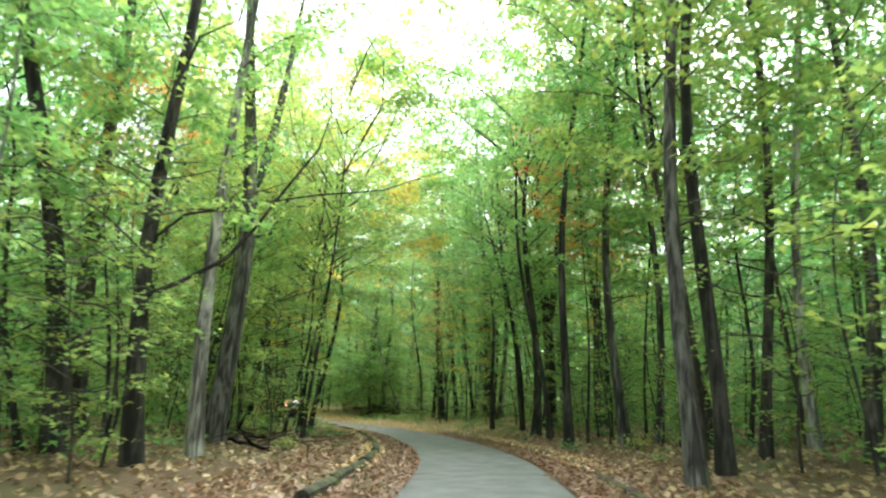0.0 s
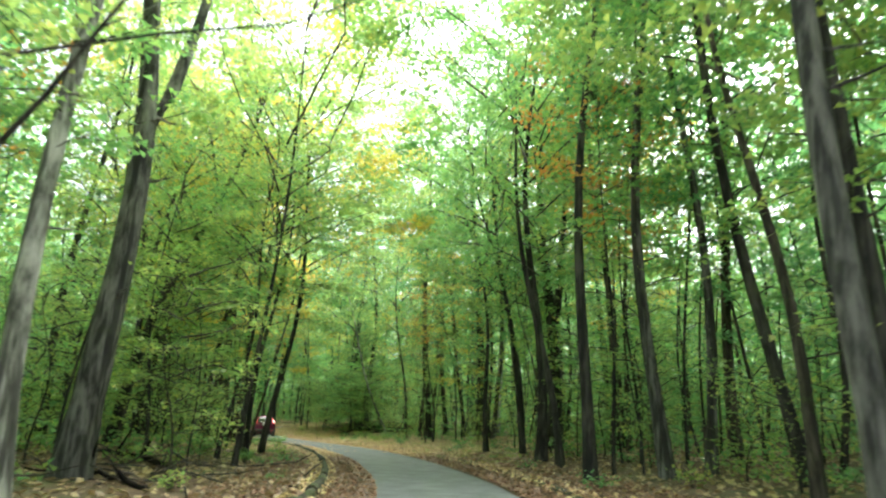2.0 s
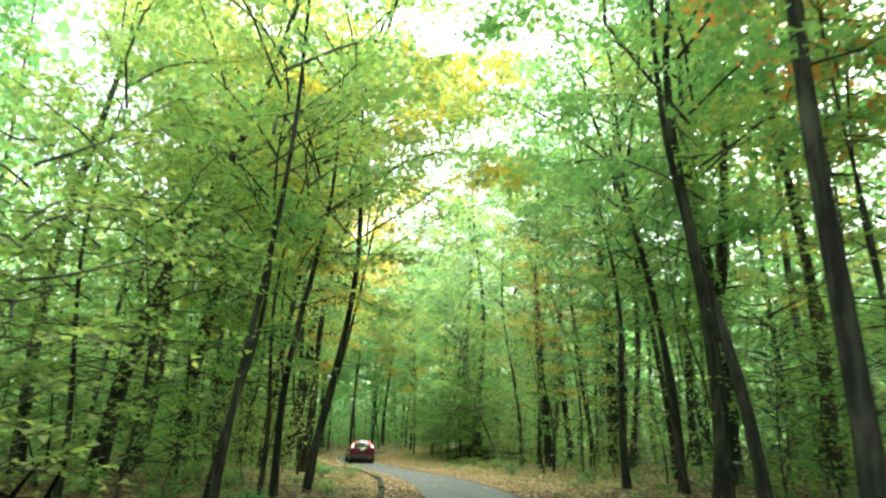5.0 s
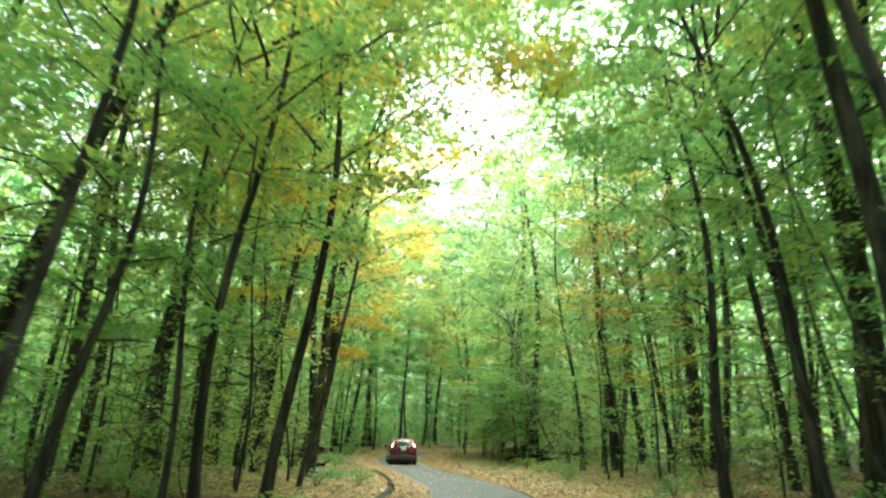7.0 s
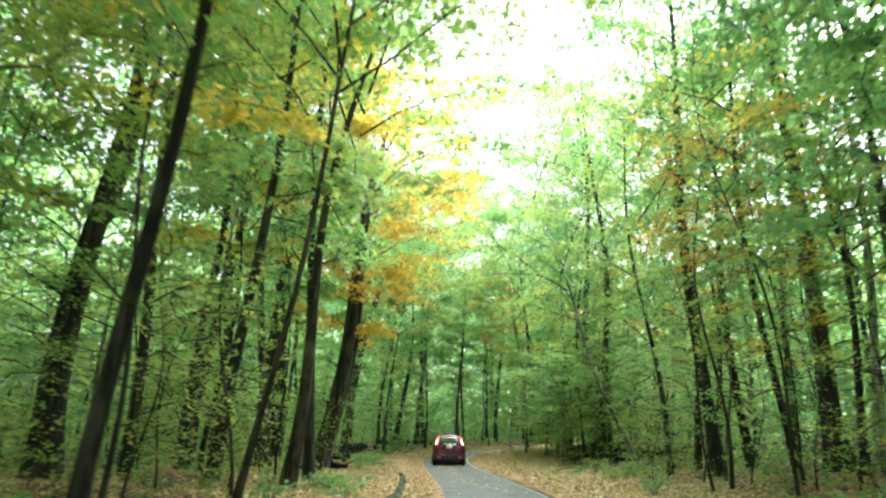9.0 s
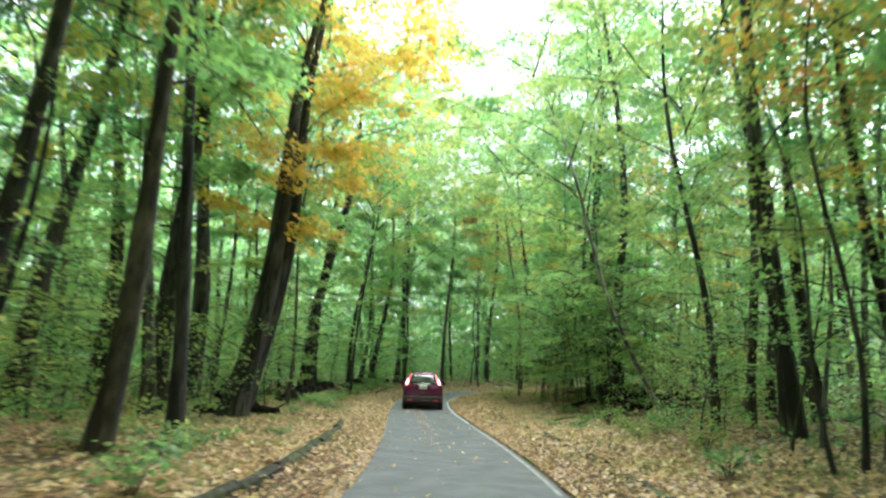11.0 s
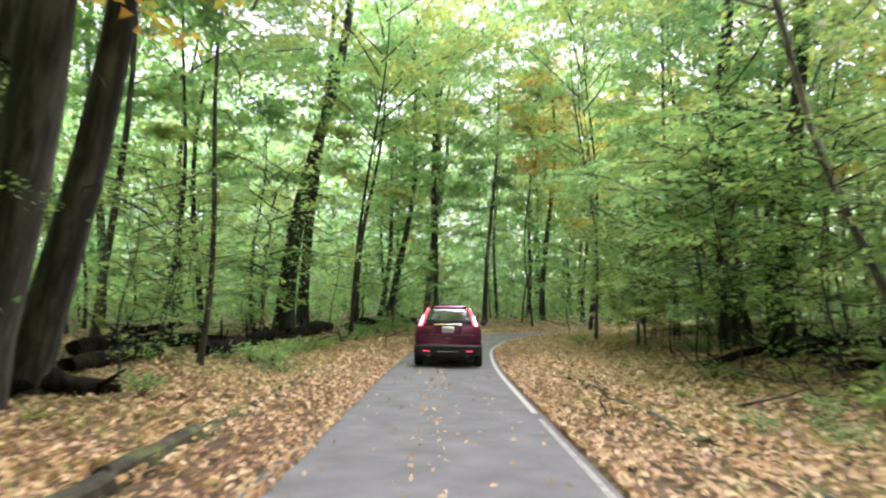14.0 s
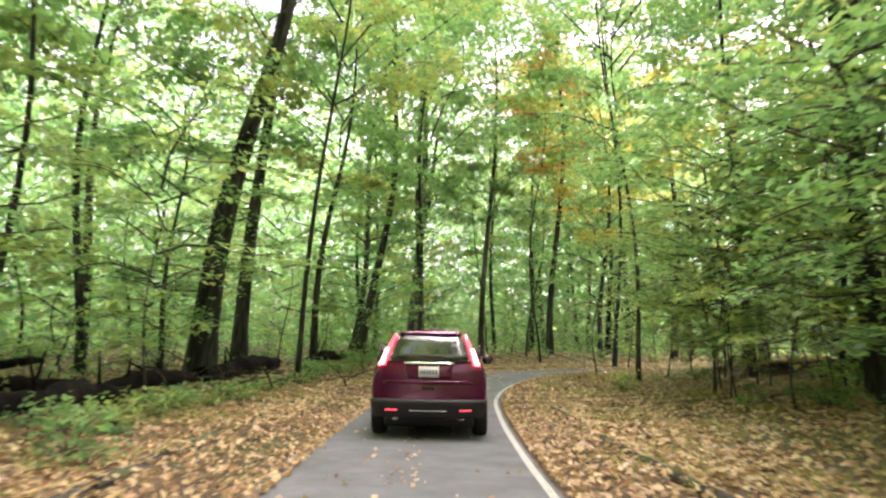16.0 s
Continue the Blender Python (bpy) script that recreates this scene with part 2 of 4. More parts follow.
def gz(x, y):
    return float(ground_z(x, y)[0])


def strip(name, lo, hi, s0, s1, lift, material, thick=0.0, wiggle=0.0, step=1):
    """A band along the road from lo to hi metres beside its middle."""
    rng = random.Random(7)
    ks = [k for k in range(0, len(LINE_XY), step) if s0 <= ARC[k] <= s1]
    verts, faces = [], []
    cols = (lo, hi) if not thick else (lo, lo + (hi - lo) * 0.2, hi - (hi - lo) * 0.2, hi)
    for k in ks:
        j = rng.uniform(-wiggle, wiggle)
        for c, o in enumerate(cols):
            p = LINE_XY[k] + NOR[k] * (o + j + rng.uniform(-wiggle, wiggle) * 0.5)
            up = thick if thick and c in (1, 2) else 0
            verts.append((p[0], p[1], float(road_z(ARC[k])) + lift + up + (rng.uniform(-wiggle, wiggle) * 0.3 if up else 0)))
    w = len(cols)
    for i in range(len(ks) - 1):
        for c in range(w - 1):
            faces.append((i * w + c, i * w + c + 1, (i + 1) * w + c + 1, (i + 1) * w + c))
    return mesh_from(name, verts, faces, material)


# ground sheet
xs = np.r_[-600, -400, -250, -160, -110, np.arange(-80, -40, 3.0), np.arange(-40, 30, 0.9), np.arange(30, 80, 3.0), 110, 160, 250, 400, 600]
ys = np.r_[-500, -300, -150, -80, -40, np.arange(-20, 8, 2.0), np.arange(8, 106, 0.9), np.arange(106, 160, 3.0), 190, 250, 400, 700]
gx, gy = np.meshgrid(xs, ys)
zz = ground_z(gx.ravel(), gy.ravel()) + np.random.default_rng(3).normal(0, 0.02, gx.size)
gv = np.stack([gx.ravel(), gy.ravel(), zz], 1).tolist()
nx = len(xs)
gf = [(j * nx + i, j * nx + i + 1, (j + 1) * nx + i + 1, (j + 1) * nx + i) for j in range(len(ys) - 1) for i in range(nx - 1)]
ground = new("ground", mesh_from("ground", gv, gf, FLOOR, True))
tagged(ground, "leaf-strewn brown forest floor with moss patches", "ground", kind="structure")
road = new("road", strip("road", -HALF, HALF, -80, 160, 0.0, ASPHALT))
tagged(road, "narrow worn grey asphalt park road", "road", kind="structure")
faded_line = new("road_marking", strip("road_marking", HALF - 0.13, HALF - 0.06, 46, 60.2, 0.006, LINE_FADED, step=1))
tagged(faded_line, "faded, nearly worn away painted edge line", "road marking", kind="structure")
edge_line = new("road_marking", strip("road_marking", HALF - 0.14, HALF - 0.05, 60.2, 150, 0.006, LINE, step=1))
tagged(edge_line, "worn white painted edge line along the asphalt", "road marking", kind="structure")


# ---- trees ----
def tri_mesh(name, chunks, materials):
    """One mesh of triangles from chunks of (vertices, triangles, slot)."""
    vs, ts, ms, o = [], [], [], 0
    for v, t, slot in chunks:
        vs.append(np.asarray(v, np.float32).reshape(-1, 3))
        ts.append(np.asarray(t, np.int32).reshape(-1, 3) + o)
        ms.append(np.full(len(ts[-1]), slot, np.int32))
        o += len(vs[-1])
    vs, ts, ms = np.concatenate(vs), np.concatenate(ts), np.concatenate(ms)
    me = bpy.data.meshes.new(name)
    me.vertices.add(len(vs))
    me.vertices.foreach_set("co", np.ascontiguousarray(vs).ravel())
    me.loops.add(3 * len(ts))
    me.loops.foreach_set("vertex_index", np.ascontiguousarray(ts).ravel())
    me.polygons.add(len(ts))
    me.polygons.foreach_set("loop_start", np.arange(0, 3 * len(ts), 3, dtype=np.int32))
    for m in materials:
        me.materials.append(m)
    me.polygons.foreach_set("material_index", ms)
    me.update(calc_edges=True)
    return me


def tube_tris(points, radii, sides):
    """A bent tapering tube as arrays of vertices and triangles."""
    p = np.asarray(points, float)
    d = np.gradient(p, axis=0)
    d /= np.linalg.norm(d, axis=1)[:, None] + 1e-9
    ref = np.where(np.abs(d[:, 2:]) < 0.9, np.array([[0, 0, 1.0]]), np.array([[1.0, 0, 0]]))
    u = np.cross(d, ref)
    u /= np.linalg.norm(u, axis=1)[:, None]
    v = np.cross(d, u)
    a = np.arange(sides) * 2 * math.pi / sides
    ring = p[:, None] + (u[:, None] * np.cos(a)[None, :, None] + v[:, None] * np.sin(a)[None, :, None]) * np.asarray(radii)[:, None, None]
    k, s = np.meshgrid(np.arange(len(p) - 1), np.arange(sides), indexing="ij")
    q0, q1 = k * sides + s, k * sides + (s + 1) % sides
    t = np.concatenate([np.stack([q0, q1, q1 + sides], -1).reshape(-1, 3), np.stack([q0, q1 + sides, q0 + sides], -1).reshape(-1, 3)])
    return ring.reshape(-1, 3), t


def leaf_quads(rng, c, size, tilt=0.45):
    n = len(c)
    az = rng.uniform(0, 2 * math.pi, n)
    sz = size * rng.uniform(0.6, 1.3, n)
    along = np.stack([np.cos(az), np.sin(az), rng.normal(-0.25, tilt, n)], 1)
    along /= np.linalg.norm(along, axis=1)[:, None]
    side = np.stack([-np.sin(az), np.cos(az), rng.normal(0, tilt, n)], 1)
    side /= np.linalg.norm(side, axis=1)[:, None]
    nrm = np.cross(along, side)
    a, s = along * sz[:, None], side * (sz * rng.uniform(0.3, 0.45, n))[:, None]
    fold = nrm * (sz * 0.12)[:, None]
    return np.stack([c - a * 0.5, c + s + fold, c + a * 0.5, c - s + fold], 1)


def leaf_tris(rng, c, size, tilt=0.45):
    """Leaves of three corners, for crowns that stay some way off."""
    q = leaf_quads(rng, c, size, tilt)
    return np.stack([q[:, 0] * 0.35 + q[:, 1] * 0.65 + (q[:, 1] - q[:, 3]) * 0.12, q[:, 2], q[:, 0] * 0.35 + q[:, 3] * 0.65 - (q[:, 1] - q[:, 3]) * 0.12], 1)


def quad_tris(n):
    i = np.arange(n)[:, None] * 4
    return np.concatenate([i + [0, 1, 2], i + [0, 2, 3]], 1).reshape(-1, 3)


def crown(seed, h, base, rad, leaves, size, spray=1.0, droop=0.25, twig=True, up0=0.3, near=False, tilt=0.45, boughs=1.0):
    """Branch tubes and leaves of a crown on a stem of height h whose foliage starts at base."""
    rng = np.random.default_rng(seed)
    tubes, spots = [], []
    count = int((8 + (h - base) * 1.9) * boughs)
    few = 1 - boughs  # fewer, longer and steeper limbs
    for b in range(count):
        f = (b + rng.uniform(0, 1)) / count
        z0 = base + (h - base) * f * 0.97
        az = b * 2.4 + rng.uniform(-0.5, 0.5)
        reach = rad * (0.35 + 0.65 * math.sin(math.pi * min(1, 0.25 + 0.8 * (1 - f)))) * rng.uniform(0.55, 1.15) * (1 + 0.35 * few)
        up = up0 + rng.uniform(-0.2, 0.3) + 0.5 * f + 0.95 * few
        tt = np.linspace(0, 1, 6)
        bend = az + rng.uniform(-0.6, 0.6) * tt + 0.25 * np.sin(5 * tt + b)
        p = np.stack([np.cos(bend) * reach * tt, np.sin(bend) * reach * tt, z0 + reach * (up * tt - droop * 1.6 * tt * tt) + 0.08 * np.sin(7 * tt + b)], 1)
        r0 = (0.007 + 0.006 * reach) * (1 - 0.35 * few)
        if twig or b % 2 == 0:
            tubes.append(tube_tris(p, r0 * (1 - 0.85 * tt) + 0.003, 4 if twig else 3))
        for k in range(max(4, int(reach * 3.4))):
            t = rng.uniform(0.2 - 0.2 * few, 1.0)
            o = np.array([np.interp(t, tt, p[:, c]) for c in range(3)])
            ta = az + rng.choice((-1, 1)) * rng.uniform(0.4, 1.3)
            ln = reach * (1.15 - t) * 0.5 + 0.4
            end = o + np.array([math.cos(ta) * ln, math.sin(ta) * ln, rng.uniform(-0.3, 0.2) * ln])
            if twig and k % 5 == 0:
                tubes.append(tube_tris([o, (o + end) / 2 + (0, 0, 0.05), end], [0.011, 0.007, 0.003], 3))
            spots.append((o, end))
    spots = np.array(spots)
    pick = rng.integers(0, len(spots), leaves)
    u = rng.uniform(0, 1.1, leaves)[:, None]
    c = spots[pick, 0] * (1 - u) + spots[pick, 1] * u
    c += rng.normal(0, 1, (leaves, 3)) * np.array([0.25, 0.25, 0.09]) * spray
    return tubes, leaf_quads(rng, c, size, tilt) if near else leaf_tris(rng, c, size, tilt)


def stem(seed, h, r, sway=0.25, n=13):
    rng = np.random.default_rng(seed)
    t = np.linspace(0, 1, n)
    w = sway * np.sin(math.pi * t)
    a, b = rng.uniform(0, 6, 2)
    pts = np.stack([w * np.sin(a + 3 * t), w * np.sin(b + 4 * t), h * t], 1)
    pts[0, 2] -= 0.3
    return pts, r * ((1 - 0.85 * t) + 0.4 * np.exp(-t * h / 0.35))


def trunk_mesh(seed, h, r, material, sway=0.25, fork=False):
    rng = np.random.default_rng(seed)
    pts, radii = stem(seed, h, r, sway, 16)
    ring, tri = tube_tris(pts, radii, 12)
    wobble = 1 + 0.07 * np.sin(np.arange(12) * 2.1 + seed)[None, :, None] + rng.normal(0, 0.03, (16, 12, 1))
    ring = (ring.reshape(16, 12, 3) - pts[:, None]) * wobble + pts[:, None]
    chunks = [(ring, tri, 0)]
    if fork:
        k, a = 5, rng.uniform(0, 6)
        d = np.array([math.cos(a), math.sin(a), 0])
        q = np.array([0, 0.15, 0.35, 0.6, 1.0])
        f = pts[k] + d * (h * 0.16 * q ** 0.7)[:, None] + np.array([0, 0, 1]) * (h * 0.5 * q)[:, None]
        v, t = tube_tris(f, radii[k] * np.array([0.8, 0.72, 0.6, 0.45, 0.15]), 9)
        chunks.append((v, t, 0))
    for _ in range(4):  # dead snags
        z, a, ln = rng.uniform(0.15, 0.5) * h, rng.uniform(0, 6), rng.uniform(0.4, 1.3)
        o = np.array([np.interp(z, pts[:, 2], pts[:, c]) for c in range(3)])
        e = o + np.array([math.cos(a) * ln, math.sin(a) * ln, rng.uniform(0, 0.5) * ln])
        v, t = tube_tris([o, (o + e) / 2 + rng.normal(0, 0.05, 3), e], [0.12 * r + 0.008, 0.08 * r + 0.006, 0.004], 4)
        chunks.append((v, t, 0))
    me = tri_mesh("trunk", chunks, [material])
    me.polygons.foreach_set("use_smooth", [True] * len(me.polygons))
    return me


class Kind:
    """One habit of tree, whose crown is shared by all that grow so."""

    def __init__(self, seed, h, base, rad, leaves, size, leaf, spray=1.0, droop=0.25, twig=True, up0=0.3, near=False, tilt=0.45, boughs=1.0):
        tubes, lq = crown(seed, h, base, rad, leaves, size, spray, droop, twig, up0, near, tilt, boughs)
        self.h, self.leaf = h, leaf.name
        leaf_faces = quad_tris(len(lq)) if near else np.arange(3 * len(lq)).reshape(-1, 3)
        self.chunks = [(lq, leaf_faces, 0)] + [(v, t, 1) for v, t in tubes]
        self.crown = tri_mesh("crown", self.chunks, [leaf, BARK_BROWN])


TRUNKS = {}


def trunk_for(h, r, bark, var, fork=False):
    key = (h, round(r, 2), bark.name, var, fork)
    if key not in TRUNKS:
        TRUNKS[key] = trunk_mesh(int(h * 7 + r * 100 + var * 31), h, r, bark, 0.2 + 0.018 * h, fork)
    return TRUNKS[key]


LABELS = {
    "bark_dark": "dark-barked", "bark_grey": "grey-barked", "bark_pale": "pale-barked", "bark_mottled": "mottled grey-barked", "bark_brown": "brown-barked",
    "leaf_green": "green leaves", "leaf_lime": "yellowing green leaves", "leaf_deep": "deep green leaves", "leaf_gold": "golden autumn leaves", "leaf_rust": "rust-coloured leaves"}


def plant(kind, x, y, r, bark, var=0, turn=0.0, lean=(0.0, 0.0), scale=1.0, fork=False, name="tree", size_word="tall"):
    root = new(name)
    root.matrix_world = (Matrix.Translation((x, y, gz(x, y))) @ Matrix.Rotation(radians(lean[0]), 4, "Y") @ Matrix.Rotation(radians(-lean[1]), 4, "X")
                         @ Matrix.Rotation(turn, 4, "Z") @ Matrix.Scale(scale, 4))
    part("trunk", trunk_for(kind.h, r / scale, bark, var, fork), root)
    part("crown", kind.crown, root)
    tagged(root, f"{size_word} {LABELS[bark.name]} {'forked ' if fork else ''}woodland tree with {LABELS[kind.leaf]}", "tree" if name == "tree" else "sapling", name + "s of the wood")
    return root


TALL = [
    Kind(11, 19, 5.5, 4.4, 7600, 0.25, LEAF_GREEN, boughs=0.5), Kind(12, 21, 7.0, 4.8, 7600, 0.25, LEAF_GREEN, boughs=0.5), Kind(13, 17, 5.0, 4.0, 7000, 0.25, LEAF_LIME, boughs=0.5),
    Kind(14, 20, 6.0, 4.6, 7600, 0.25, LEAF_DEEP, boughs=0.5), Kind(15, 18, 5.5, 4.2, 7000, 0.25, LEAF_GOLD, boughs=0.5)]
AIRY = [
    Kind(51, 23, 4.5, 4.0, 5200, 0.23, LEAF_GREEN, 0.9, boughs=0.5), Kind(52, 21, 5.0, 4.0, 4800, 0.23, LEAF_LIME, 0.9, boughs=0.5), Kind(53, 24, 6.0, 4.2, 5200, 0.23, LEAF_DEEP, 0.9, boughs=0.5), Kind(54, 19, 4.5, 4.0, 4600, 0.23, LEAF_GOLD, 0.9, boughs=0.5)]
SPREAD = [
    Kind(56, 14, 5.6, 7.6, 8500, 0.22, LEAF_GREEN, 0.9, 0.22, boughs=0.6), Kind(57, 13, 5.4, 7.2, 8000, 0.22, LEAF_LIME, 0.9, 0.22, boughs=0.6)]
SHRUB = [
    Kind(61, 5.2, 0.6, 2.3, 1300, 0.16, LEAF_LIME, 0.6, 0.16, up0=0.15, tilt=0.28), Kind(62, 4.4, 0.5, 2.1, 1200, 0.16, LEAF_GREEN, 0.6, 0.16, up0=0.15, tilt=0.28), Kind(63, 6.2, 0.9, 2.5, 1500, 0.16, LEAF_LIME, 0.6, 0.16, up0=0.15, tilt=0.28)]
ARCH = [
    Kind(16, 16, 5.2, 6.2, 14000, 0.25, LEAF_GREEN, boughs=0.55), Kind(17, 15, 5.0, 6.0, 13000, 0.25, LEAF_GOLD, boughs=0.55), Kind(18, 15, 5.5, 5.8, 13000, 0.25, LEAF_LIME, boughs=0.55)]
ARCH_THIN = [
    Kind(66, 16, 5.2, 6.0, 6000, 0.23, LEAF_GREEN, 0.9, boughs=0.5), Kind(67, 15, 5.0, 6.6, 11000, 0.23, LEAF_GOLD, 0.9, boughs=0.5), Kind(68, 15, 5.2, 5.8, 6000, 0.23, LEAF_LIME, 0.9, boughs=0.5)]
MID = [
    Kind(21, 9.5, 2.4, 3.2, 3600, 0.18, LEAF_GREEN, 0.85, 0.3, boughs=0.7), Kind(22, 8.0, 2.0, 3.0, 3200, 0.18, LEAF_LIME, 0.85, 0.3, boughs=0.7),
    Kind(23, 11, 2.8, 3.4, 3800, 0.18, LEAF_DEEP, 0.85, 0.3, boughs=0.7), Kind(24, 10, 2.6, 3.2, 3400, 0.18, LEAF_GOLD, 0.85, 0.3, boughs=0.7)]
RUSTY = Kind(25, 9.0, 5.6, 2.2, 1100, 0.17, LEAF_RUST, 0.7, 0.3)
POLE = [Kind(27, 9.5, 4.2, 1.9, 1000, 0.19, LEAF_GREEN, 0.8, 0.3, boughs=0.7), Kind(28, 8.5, 3.6, 1.8, 900, 0.19, LEAF_LIME, 0.8, 0.3, boughs=0.7)]
TIER = [
    Kind(71, 4.8, 0.8, 2.7, 1300, 0.16, LEAF_LIME, 0.5, 0.14, up0=0.12, near=True, tilt=0.24), Kind(72, 3.8, 0.6, 2.3, 1100, 0.15, LEAF_GREEN, 0.5, 0.14, up0=0.1, near=True, tilt=0.24), Kind(73, 5.6, 1.2, 3.0, 1500, 0.15, LEAF_GREEN, 0.5, 0.14, up0=0.12, near=True, tilt=0.24)]
LOW_FAR = [Kind(34, 3.6, 0.4, 1.6, 800, 0.15, LEAF_GREEN, 1.0, 0.2), Kind(35, 2.6, 0.25, 1.4, 650, 0.15, LEAF_LIME, 1.0, 0.2), Kind(36, 4.4, 0.7, 1.8, 900, 0.15, LEAF_LIME, 1.0, 0.2)]
FAR = [
    Kind(41, 20, 2.5, 4.8, 800, 0.7, LEAF_GREEN, 2.2, twig=False), Kind(42, 18, 2.5, 4.4, 720, 0.7, LEAF_LIME, 2.2, twig=False),
    Kind(43, 22, 3.0, 5.0, 800, 0.7, LEAF_DEEP, 2.2, twig=False), Kind(44, 7, 0.5, 3.6, 500, 0.55, LEAF_GREEN, 2.0, twig=False)]

# trees that stand out: x, y, radius, lean to +x, lean to +y (degrees), kind, bark, fork
MARKED = [
    (-3.9, 27.1, 0.08, -11, -1, MID[0], BARK_DARK, False),
    (-3.2, 27.2, 0.26, -8, -1, TALL[2], BARK_DARK, False),
    (-5.7, 31.9, 0.3, -0, -0, TALL[0], BARK_BROWN, False),
    (-0.55, 25.6, 0.18, -1, -0, TALL[2], BARK_DARK, False),
    (-0.6, 28.4, 0.18, 1, 0, TALL[0], BARK_PALE, False),
    (-1.6, 31.7, 0.3, 2, 0, TALL[2], BARK_MOTTLED, True),
    (-2.5, 43.0, 0.06, 6, 0, MID[0], BARK_DARK, False),
    (9.75, 25.2, 0.16, 1, 0, TALL[2], BARK_MOTTLED, False),
    (10.75, 26.9, 0.16, 2, 0, TALL[2], BARK_DARK, False),
    (12.4, 29.5, 0.14, 1, 0, TALL[2], BARK_DARK, False),
    (13.8, 27.6, 0.15, 3, 0, TALL[2], BARK_GREY, False),
    (14.5, 31.8, 0.15, 2, 0, TALL[2], BARK_PALE, False),
    (8.6, 36.2, 0.15, 3, 1, TALL[0], BARK_DARK, False),
    (12.6, 33.8, 0.15, -6, -0, TALL[0], BARK_DARK, False),
    (10.5, 36.6, 0.17, 0, 0, TALL[1], BARK_GREY, False),
    (-10.1, 43.6, 0.17, 4, 1, TALL[2], BARK_DARK, False),
    (-2.3, 40.5, 0.08, 7, 1, MID[0], BARK_DARK, False),
    (-3.0, 37.3, 0.06, 2, 0, MID[1], BARK_DARK, False),
    (7.85, 43.6, 0.19, 1, 0, ARCH[0], BARK_DARK, False),
    (5.9, 50.4, 0.12, -3, -1, MID[2], BARK_DARK, False),
    (-7.3, 43.2, 0.22, 19, 0, ARCH[2], BARK_DARK, False),
    (-8.8, 46.3, 0.17, 8, 3, ARCH[2], BARK_DARK, False),
    (-9.8, 48.1, 0.15, 2, 1, ARCH[2], BARK_BROWN, False),
    (-10.6, 51.6, 0.36, 3, 1, ARCH[1], BARK_DARK, True),
    (-11.3, 54.3, 0.16, 2, 1, TALL[2], BARK_BROWN, False),
    (-13.8, 62.8, 0.2, -0, -0, TALL[0], BARK_GREY, False),
    (8.9, 50.7, 0.35, -1, -1, ARCH[2], BARK_DARK, True),
    (6.4, 65.3, 0.14, 1, 0, TALL[0], BARK_PALE, False),
    (5.3, 66.4, 0.3, -2, -1, TALL[3], BARK_DARK, False),
    (1.8, 67.3, 0.23, -1, -0, TALL[3], BARK_DARK, False),
    (-13.45, 65.6, 0.4, 8, 4, ARCH[1], BARK_DARK, False),
    (-14.2, 66.8, 0.28, 9, 4, TALL[4], BARK_DARK, False),
    (-15.4, 64.5, 0.36, 0, 0, TALL[0], BARK_DARK, False),
    (-17.9, 68.2, 0.33, 2, 1, TALL[1], BARK_DARK, False),
    (-17.8, 64.2, 0.28, -1, -1, TALL[2], BARK_DARK, False),
    (-14.4, 59.4, 0.25, 6, 3, TALL[4], BARK_DARK, False),
    (-26.0, 68.2, 0.25, -2, -1, TALL[2], BARK_BROWN, False),
    (2.6, 72.9, 0.2, -2, -1, TALL[2], BARK_DARK, False),
    (4.2, 68.0, 0.14, -3, -1, TALL[0], BARK_DARK, False),
    (1.2, 75.0, 0.16, 1, 1, MID[2], BARK_DARK, False),
    (-22.6, 81.5, 0.36, 7, 3, TALL[0], BARK_DARK, False),
    (-24.7, 85.0, 0.27, 2, 1, TALL[1], BARK_DARK, False),
    (-28.5, 96.4, 0.16, 5, 3, TALL[2], BARK_DARK, False),
    (-26.0, 98.0, 0.26, 1, 1, TALL[0], BARK_GREY, True),
    (-23.0, 100.0, 0.15, 2, 1, TALL[3], BARK_BROWN, False),
    (-31.6, 130.0, 0.45, -3, -1, TALL[0], BARK_DARK, False),
    (-20.0, 118.0, 0.2, 1, 1, TALL[0], BARK_BROWN, False),
    (-5.1, 79.6, 0.23, 0, 0, TALL[3], BARK_DARK, False),
    (-6.5, 84.6, 0.3, -1, -0, TALL[1], BARK_DARK, False),
    (-24.9, 92.1, 0.2, 4, 2, TALL[0], BARK_DARK, False),
    (11.7, 37.4, 0.13, 0, 0, TALL[0], BARK_GREY, False),
    (-2.5, 76.0, 0.1, -18, -9, ARCH[2], BARK_PALE, False),
    (-32.4, 84.5, 0.2, 2, 1, TALL[2], BARK_BROWN, False),
]
